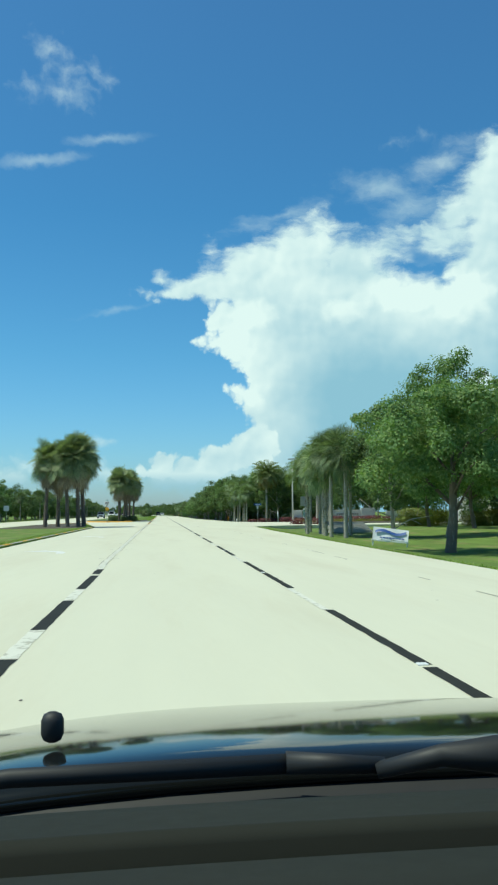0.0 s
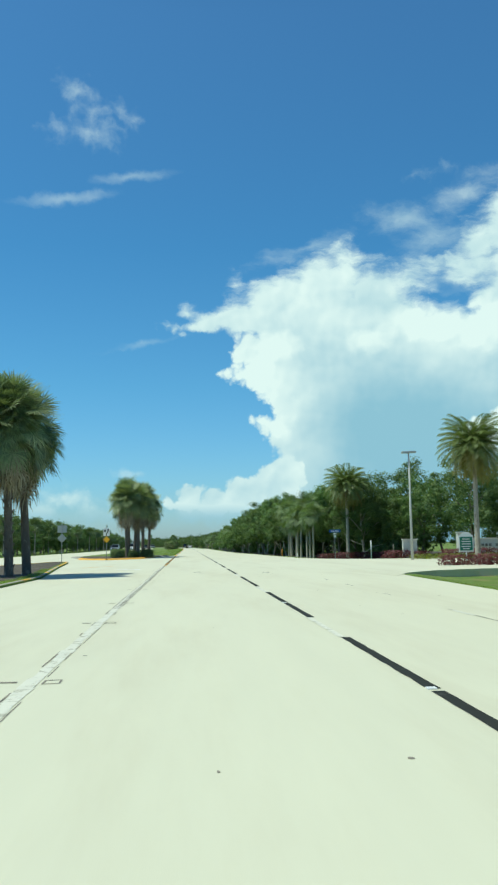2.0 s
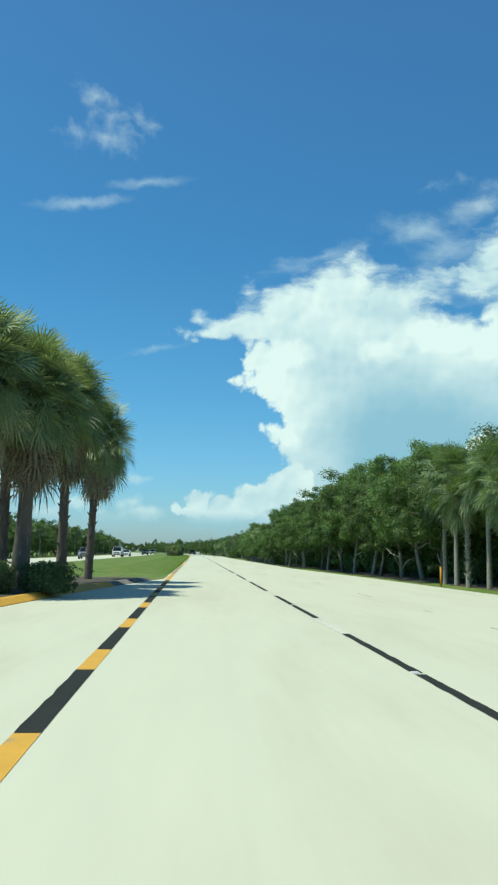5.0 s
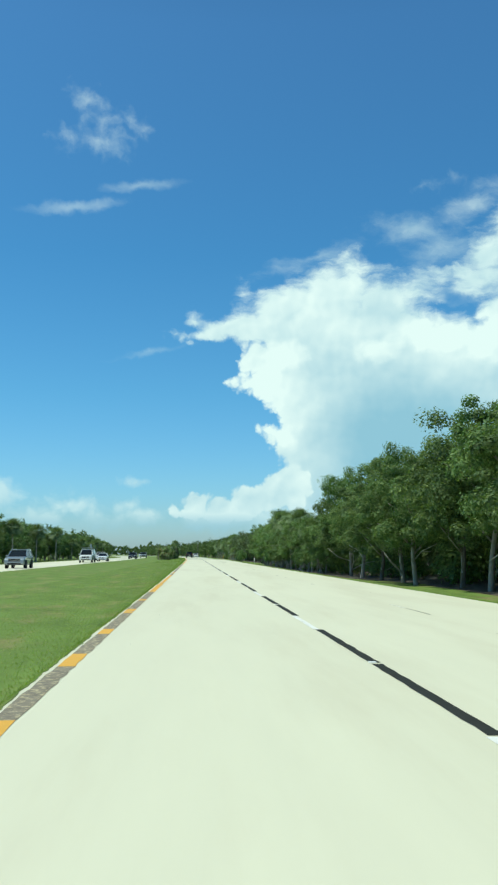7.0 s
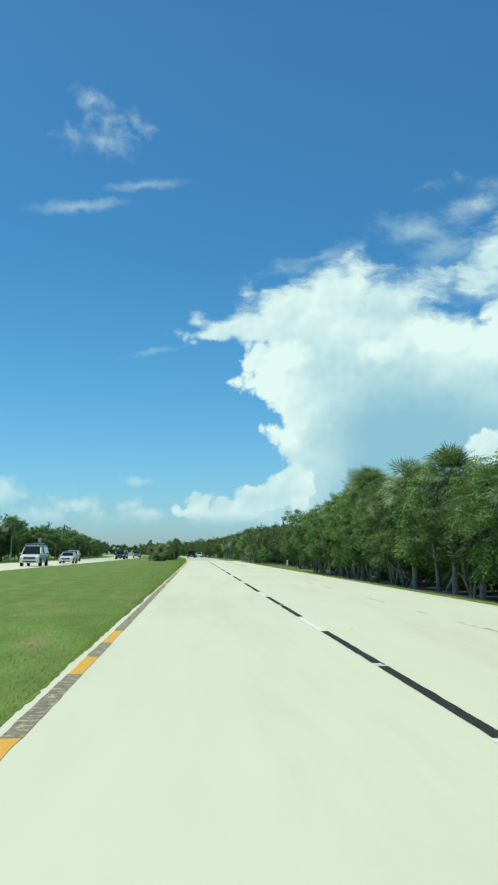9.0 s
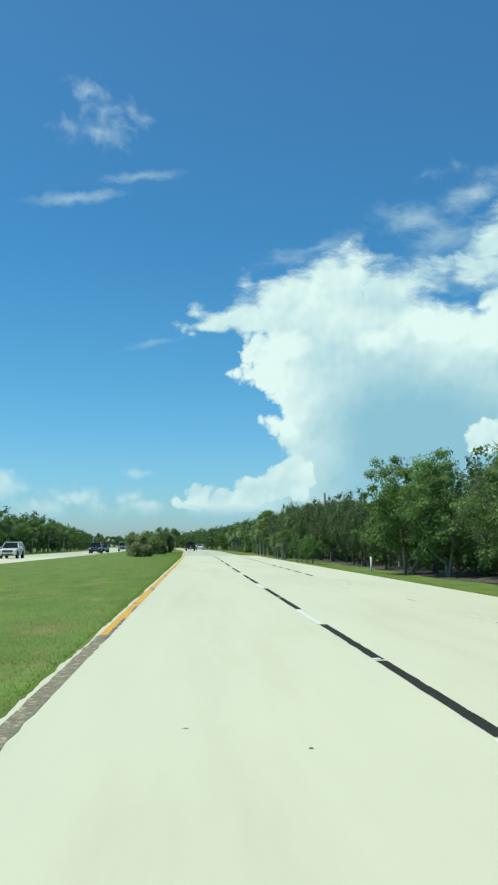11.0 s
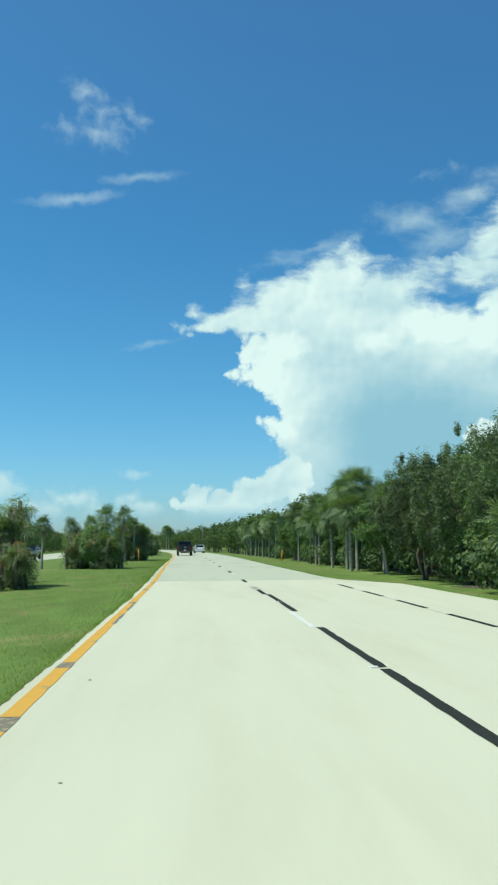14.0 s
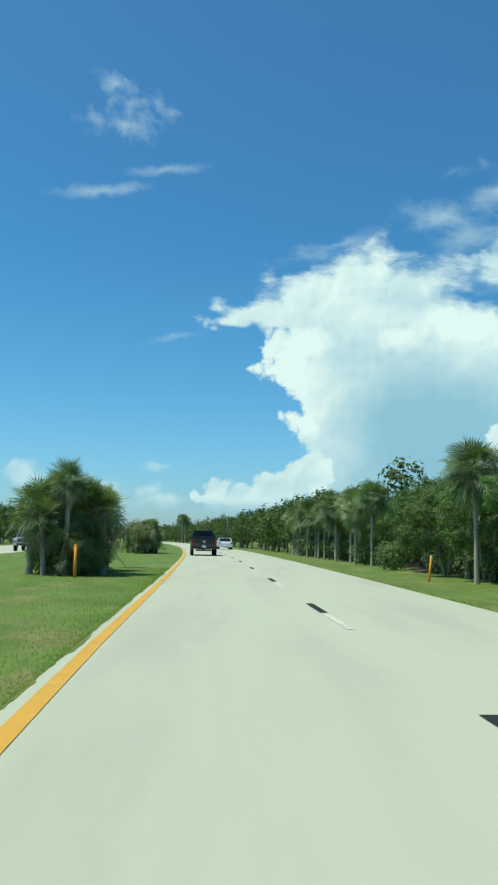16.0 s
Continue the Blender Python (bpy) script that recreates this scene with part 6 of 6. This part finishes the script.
def vehicle(kind, paint, place, heading, label, name):
    """heading 0: it drives the camera's way; 180: it comes towards it."""
    low, cab, half, r, axles = SHAPES[kind]
    t = thing(name, place, label, "car" if kind in ("sedan", "suv") else kind, turn=heading)
    bm = bmesh.new()
    loft(bm, low, half, lambda z: 0.07 if z > 1.05 else 0.03 if z > 0.9 else (0.06 if z < 0.45 else 0.0), 0.13)
    body = part("body", bm, paint, t, smooth=True)
    body.modifiers.new("crisp", "WEIGHTED_NORMAL")
    base = cab[0][1]
    top = max(z for _, z in cab)
    lean = lambda z: 0.06 + 0.19 * (z - base) / (top - base)
    bm = bmesh.new()
    loft(bm, cab, half, lean, 0.09)
    cabin = part("cabin_glass", bm, M_GLASS, t, "dark tinted windows")
    roof = [(y, z) for y, z in cab if z > top - 0.12]
    bm = bmesh.new()
    y0, y1 = max(y for y, _ in roof), min(y for y, _ in roof)
    box(bm, ((half - 0.22) * 2, y0 - y1 + 0.10, 0.09), (0, (y0 + y1) / 2, top - 0.01), 0.04)
    part("roof", bm, paint, t)
    bm = bmesh.new()
    for sgn in (-1, 1):
        for (ya, za), (yb, zb) in ((cab[0], cab[1]), (cab[-1], cab[-2])):
            pa, pb = Vector((sgn * (half - lean(za) + 0.005), ya, za)), Vector((sgn * (half - lean(zb) + 0.005), yb, zb))
            v, f = tube([pa, pb], [0.055, 0.05], 5)
            vs = [bm.verts.new(q) for q in v]
            for q in f:
                bm.faces.new([vs[i] for i in q])
        ym = (cab[1][0] + cab[-2][0]) / 2
        box(bm, (0.05, 0.09, top - base), (sgn * (half - lean((base + top) / 2) + 0.004), ym, (base + top) / 2), 0, Matrix.Rotation(sgn * -math.atan2(0.16, top - base), 4, "Y"))
        if kind == "van":
            box(bm, (0.04, 2.4, 0.62), (sgn * (half - 0.115), -1.4, 1.62), 0, Matrix.Rotation(sgn * -math.atan2(0.16, top - base), 4, "Y"))
    part("pillars", bm, paint, t)
    front, back = max(y for y, _ in low), min(y for y, _ in low)
    zl = low[1][1]
    for sgn in (-1, 1):
        for y in axles:
            wheel(t, sgn * (half - 0.1), y, r)
            bm = bmesh.new()
            bmesh.ops.create_cone(bm, cap_ends=True, segments=20, radius1=r * 1.18, radius2=r * 1.18, depth=0.05,
                                  matrix=Matrix.Translation((sgn * (half - 0.018), y, r)) @ Matrix.Rotation(radians(90), 4, "Y"))
            part("wheel_arch", bm, M_TRIM, t)
        bm = bmesh.new()
        box(bm, (0.36, 0.16, 0.15), (sgn * (half - 0.24), front - 0.10, zl + 0.10), 0.04)
        part("headlight", bm, M_HEAD, t)
        bm = bmesh.new()
        if kind == "pickup":
            box(bm, (0.17, 0.12, 0.42), (sgn * (half - 0.10), back + 0.045, 1.02), 0.02)
        else:
            box(bm, (0.30, 0.14, 0.16), (sgn * (half - 0.18), back + 0.09, zl + 0.28), 0.03)
        part("tail_light", bm, M_TAIL, t)
        bm = bmesh.new()
        box(bm, (0.2, 0.12, 0.15), (sgn * (half + 0.09), cab[0][0] - 0.25, base + 0.08), 0.04)
        part("mirror", bm, paint if kind != "pickup" else M_TRIM, t)
    bm = bmesh.new()
    box(bm, (half * 1.15, 0.08, 0.22 if kind == "sedan" else 0.32), (0, front - 0.03, zl + 0.05), 0.03)
    grille = part("grille", bm, M_TRIM, t)
    for k in range(3):
        bm = bmesh.new()
        box(bm, (half * 1.05, 0.02, 0.022), (0, front + 0.015, zl - 0.04 + 0.08 * k), 0.006)
        part("grille_bar", bm, M_CHROME, grille)
    bm = bmesh.new()
    box(bm, (half * 1.3, 0.06, 0.13), (0, front + 0.06, zl - 0.24), 0.03)
    part("lower_intake", bm, M_TRIM, t)
    for sgn in (-1, 1):
        if kind != "suv":
            continue
        bm = bmesh.new()
        box(bm, (0.035, y0 - y1 + 0.2, 0.035), (sgn * (half - 0.3), (y0 + y1) / 2, top + 0.075), 0.012)
        box(bm, (0.03, 0.08, 0.06), (sgn * (half - 0.3), y0 - 0.05, top + 0.05))
        box(bm, (0.03, 0.08, 0.06), (sgn * (half - 0.3), y1 + 0.05, top + 0.05))
        part("roof_rail", bm, M_CHROME, t)
    bm = bmesh.new()
    box(bm, (half * 1.9, 0.2, 0.22), (0, front - 0.02, zl - 0.18), 0.05)
    part("front_bumper", bm, paint if kind != "pickup" else M_CHROME, t)
    bm = bmesh.new()
    box(bm, (half * 1.9, 0.2, 0.2), (0, back - 0.02, zl - 0.16), 0.05)
    bumper = part("rear_bumper", bm, M_TRIM if kind == "pickup" else paint, t)
    bm = bmesh.new()
    box(bm, (0.31, 0.012, 0.16), (0, back - 0.03 if kind != "pickup" else back - 0.128, zl + 0.02 if kind != "pickup" else zl - 0.14), 0.003)
    part("number_plate", bm, M_SIGNWHITE, bumper, "plain white plate")
    return t


truck = vehicle("pickup", M_CARBLACK, (0.35 + bend(436) - 0.2, 436.0, 0.0), 2.0, "black pickup truck driving ahead, seen from behind", "pickup_truck")
bm = bmesh.new()
box(bm, (1.66, 0.03, 0.5), (0, -2.885, 1.0), 0.015)
gate = part("tailgate", bm, M_CARBLACK, truck)
bm = bmesh.new()
bmesh.ops.create_cone(bm, cap_ends=True, segments=8, radius1=0.11, radius2=0.08, depth=0.02, matrix=Matrix.Translation((0, -2.91, 1.08)) @ Matrix.Rotation(radians(90), 4, "X"))
part("badge", bm, M_CHROME, gate, "plain grey badge")
bm = bmesh.new()
box(bm, (0.3, 0.02, 0.05), (0, -2.905, 1.2), 0.008)
part("tailgate_handle", bm, M_TRIM, gate)
bm = bmesh.new()
box(bm, (0.12, 0.22, 0.08), (0, -3.05, 0.5), 0.02)
box(bm, (1.2, 0.2, 0.12), (0, -2.2, 0.42), 0.03)
part("tow_hitch", bm, M_TRIM, truck)
bm = bmesh.new()
box(bm, (1.3, 0.05, 0.36), (0, -1.02, 1.60), 0.02, Matrix.Rotation(radians(10), 4, "X"))
part("rear_window", bm, M_GLASS, truck)
bm = bmesh.new()
box(bm, (1.72, 0.5, 0.3), (0, -1.4, 1.38), 0.03)
part("toolbox", bm, M_CARBLACK, truck)

vehicle("sedan", M_CARWHITE, (4.0 + bend(478), 478.0, 0.0), 4.0, "white sedan far ahead in the outer lane", "car")
opp = -16.4
vehicle("suv", M_CARSILVER, (opp, 240.0, 0.0), 180, "silver SUV coming along the other carriageway", "suv")
van = vehicle("van", M_CARWHITE, (opp + 0.1, 292.0, 0.0), 180, "white work van with a ladder rack coming the other way", "van")
bm = bmesh.new()
for y in (-1.8, 0.4):
    box(bm, (1.7, 0.06, 0.06), (0, y, 2.25))
    for sgn in (-1, 1):
        box(bm, (0.05, 0.05, 0.22), (sgn * 0.78, y, 2.14))
for sgn in (-0.25, 0.25):
    box(bm, (0.06, 3.2, 0.07), (-0.3 + sgn, -0.7, 2.31))
box(bm, (0.3, 0.3, 0.6), (-0.45, -0.2, 2.55), 0.03)
part("ladder_rack", bm, M_STEEL, van)
vehicle("sedan", M_CARWHITE, (opp, 316.0, 0.0), 180, "white sedan coming the other way behind a van", "car")
vehicle("suv", M_CARWHITE, (opp - 3.4, 344.0, 0.0), 180, "white SUV in the far lane of the other carriageway", "suv")
vehicle("suv", M_CARDARK, (opp, 393.0, 0.0), 180, "dark grey SUV coming the other way", "suv")
vehicle("sedan", M_CARDARK, (opp - 0.2 + bend(412), 412.0, 0.0), 180, "black sedan following a grey SUV", "car")
vehicle("pickup", M_CARSILVER, (opp + 1.6 + bend(445), 443.0, 0.0), 182, "silver pickup truck coming the other way", "pickup_truck")
vehicle("suv", M_CARWHITE, (opp + bend(500), 500.0, 0.0), 184, "white SUV far along the other carriageway", "suv")

# ---- the camera's own car, where the film begins: bonnet, wiper and dashboard ----
own = thing("car", (0.43, 0.0, 0.0), "dark glossy car front with bonnet, wiper and dashboard", "car")


def sheet_x(bm, rows, half, crown, steps=14, flare=None):
    """A sheet across the car from a row of (y, z), sinking towards its sides."""
    grid = []
    for y, z in rows:
        line = []
        for i in range(steps + 1):
            u = -1 + 2 * i / steps
            hw = half if flare is None else flare(y)
            line.append(bm.verts.new((u * hw, y, z - crown * abs(u) ** 3.0)))
        grid.append(line)
    for a, b in zip(grid, grid[1:]):
        for i in range(steps):
            bm.faces.new((a[i], a[i + 1], b[i + 1], b[i]))


bm = bmesh.new()
sheet_x(bm, [(1.02, 0.985), (1.05, 1.007), (1.12, 1.005), (1.2, 0.997), (1.3, 0.984), (1.42, 0.966), (1.56, 0.942), (1.7, 0.916), (1.85, 0.887), (1.98, 0.859), (2.06, 0.825), (2.12, 0.76), (2.15, 0.66)],
        0.86, 0.055, 22)
hood = part("bonnet", bm, M_HOOD, own, smooth=True)
md = hood.modifiers.new("thick", "SOLIDIFY")
md.thickness, md.offset = 0.02, -1
md = hood.modifiers.new("round", "SUBSURF")
md.levels = md.render_levels = 2


def slab_side(name, prof, x0, x1, mat):
    """A flat side panel from an outline (y, z), between two widths."""
    bm = bmesh.new()
    v = [[bm.verts.new((x, y, z)) for y, z in prof] for x in (x0, x1)]
    n = len(prof)
    bm.faces.new(v[0])
    bm.faces.new(v[1][::-1])
    for i in range(n):
        j = (i + 1) % n
        bm.faces.new((v[0][j], v[0][i], v[1][i], v[1][j]))
    bmesh.ops.recalc_face_normals(bm, faces=bm.faces)
    return part(name, bm, mat, own)


for sgn in (-1, 1):
    slab_side("fender", [(0.75, 0.3), (0.75, 0.93), (1.05, 0.93), (1.6, 0.87), (2.0, 0.78), (2.15, 0.6), (2.15, 0.3), (2.0, 0.25), (1.95, 0.45), (1.75, 0.62), (1.5, 0.62), (1.3, 0.45), (1.25, 0.25)],
              sgn * 0.862, sgn * 0.9, M_HOOD)
    slab_side("door", [(0.74, 0.3), (0.74, 0.93), (-0.45, 0.95), (-0.45, 0.3)], sgn * 0.872, sgn * 0.9, M_HOOD)
    slab_side("door", [(-0.46, 0.3), (-0.46, 0.95), (-1.5, 0.97), (-1.5, 0.62), (-1.3, 0.45), (-1.2, 0.3)], sgn * 0.872, sgn * 0.9, M_HOOD)
    slab_side("rear_fender", [(-1.51, 0.62), (-1.51, 0.97), (-2.5, 0.95), (-2.6, 0.7), (-2.55, 0.3), (-2.1, 0.28), (-2.0, 0.5), (-1.8, 0.66)], sgn * 0.872, sgn * 0.9, M_HOOD)
    wheel(own, sgn * 0.78, 1.62, 0.33)
    wheel(own, sgn * 0.78, -1.72, 0.33)
    v, f = join_tubes([tube([(sgn * 0.85, 0.78, 0.94), (sgn * 0.74, 0.35, 1.26), (sgn * 0.64, 0.0, 1.47)], [0.04, 0.035, 0.04], 6),
                       tube([(sgn * 0.86, -0.45, 0.94), (sgn * 0.66, -0.5, 1.48)], [0.04, 0.04], 6),
                       tube([(sgn * 0.86, -1.75, 0.95), (sgn * 0.66, -1.2, 1.46)], [0.06, 0.05], 6)])
    link_mesh("roof_pillar", v, f, M_HOOD, own, smooth=True)
# unseen roof, added to keep sky light off the dashboard
bm = bmesh.new()
sheet_x(bm, [(0.03, 1.45), (-0.05, 1.48), (-0.5, 1.51), (-1.0, 1.49), (-1.25, 1.45)], 0.7, 0.05, 12)
shade_roof = part("roof", bm, M_HOOD, own, smooth=True)
md = shade_roof.modifiers.new("thick", "SOLIDIFY")
md.thickness, md.offset = 0.03, -1
bm = bmesh.new()
sheet_x(bm, [(-1.26, 1.44), (-1.8, 1.02), (-2.5, 0.96), (-2.62, 0.7), (-2.58, 0.3)], 0.87, 0.03, 12)
part("tail", bm, M_HOOD, own, smooth=True)
bm = bmesh.new()
box(bm, (1.72, 4.4, 0.06), (0, -0.2, 0.28))
part("floor_pan", bm, M_TRIM, own)
bm = bmesh.new()
box(bm, (1.72, 0.16, 0.42), (0, 2.13, 0.46), 0.05)
part("front_bumper", bm, M_HOOD, own)
bm = bmesh.new()
sheet_x(bm, [(0.84, 0.97), (0.9, 0.945), (1.0, 0.96), (1.03, 0.975)], 0.84, 0.05, 12)
part("cowl", bm, M_TRIM, own, smooth=True)
bm = bmesh.new()
sheet_x(bm, [(0.96, 0.93), (0.90, 0.985), (0.84, 1.022), (0.76, 1.044), (0.68, 1.058), (0.66, 1.064), (0.648, 1.056), (0.64, 0.95), (0.635, 0.7), (0.52, 0.7), (0.505, 1.0), (0.50, 1.092), (0.485, 1.108), (0.38, 1.12), (0.34, 1.1), (0.32, 0.85)],
        0.86, 0.02, 16)
part("dashboard", bm, M_DASH, own, smooth=True)
v, f = tube([(-0.85, 0.98, 0.985), (-0.6, 1.0, 1.003), (-0.28, 1.0, 1.007)], [0.006, 0.011, 0.012], 8)
link_mesh("wiper_blade", v, f, M_TRIM, own, smooth=True)
v, f = join_tubes([tube([(-0.285, 1.0, 1.008), (-0.17, 0.99, 1.004)], [0.014, 0.010], 8), tube([(-0.18, 0.985, 1.0), (-0.11, 0.965, 1.02), (-0.05, 0.955, 1.022), (0.05, 0.95, 1.0)], [0.010, 0.013, 0.022, 0.026], 8)])
link_mesh("wiper_arm", v, f, M_TRIM, own, smooth=True)
bm = bmesh.new()
box(bm, (0.031, 0.03, 0.042), (-0.58, 1.22, 1.005), 0.012)
part("nozzle_block", bm, M_TRIM, own, "small black block on the bonnet", smooth=True)
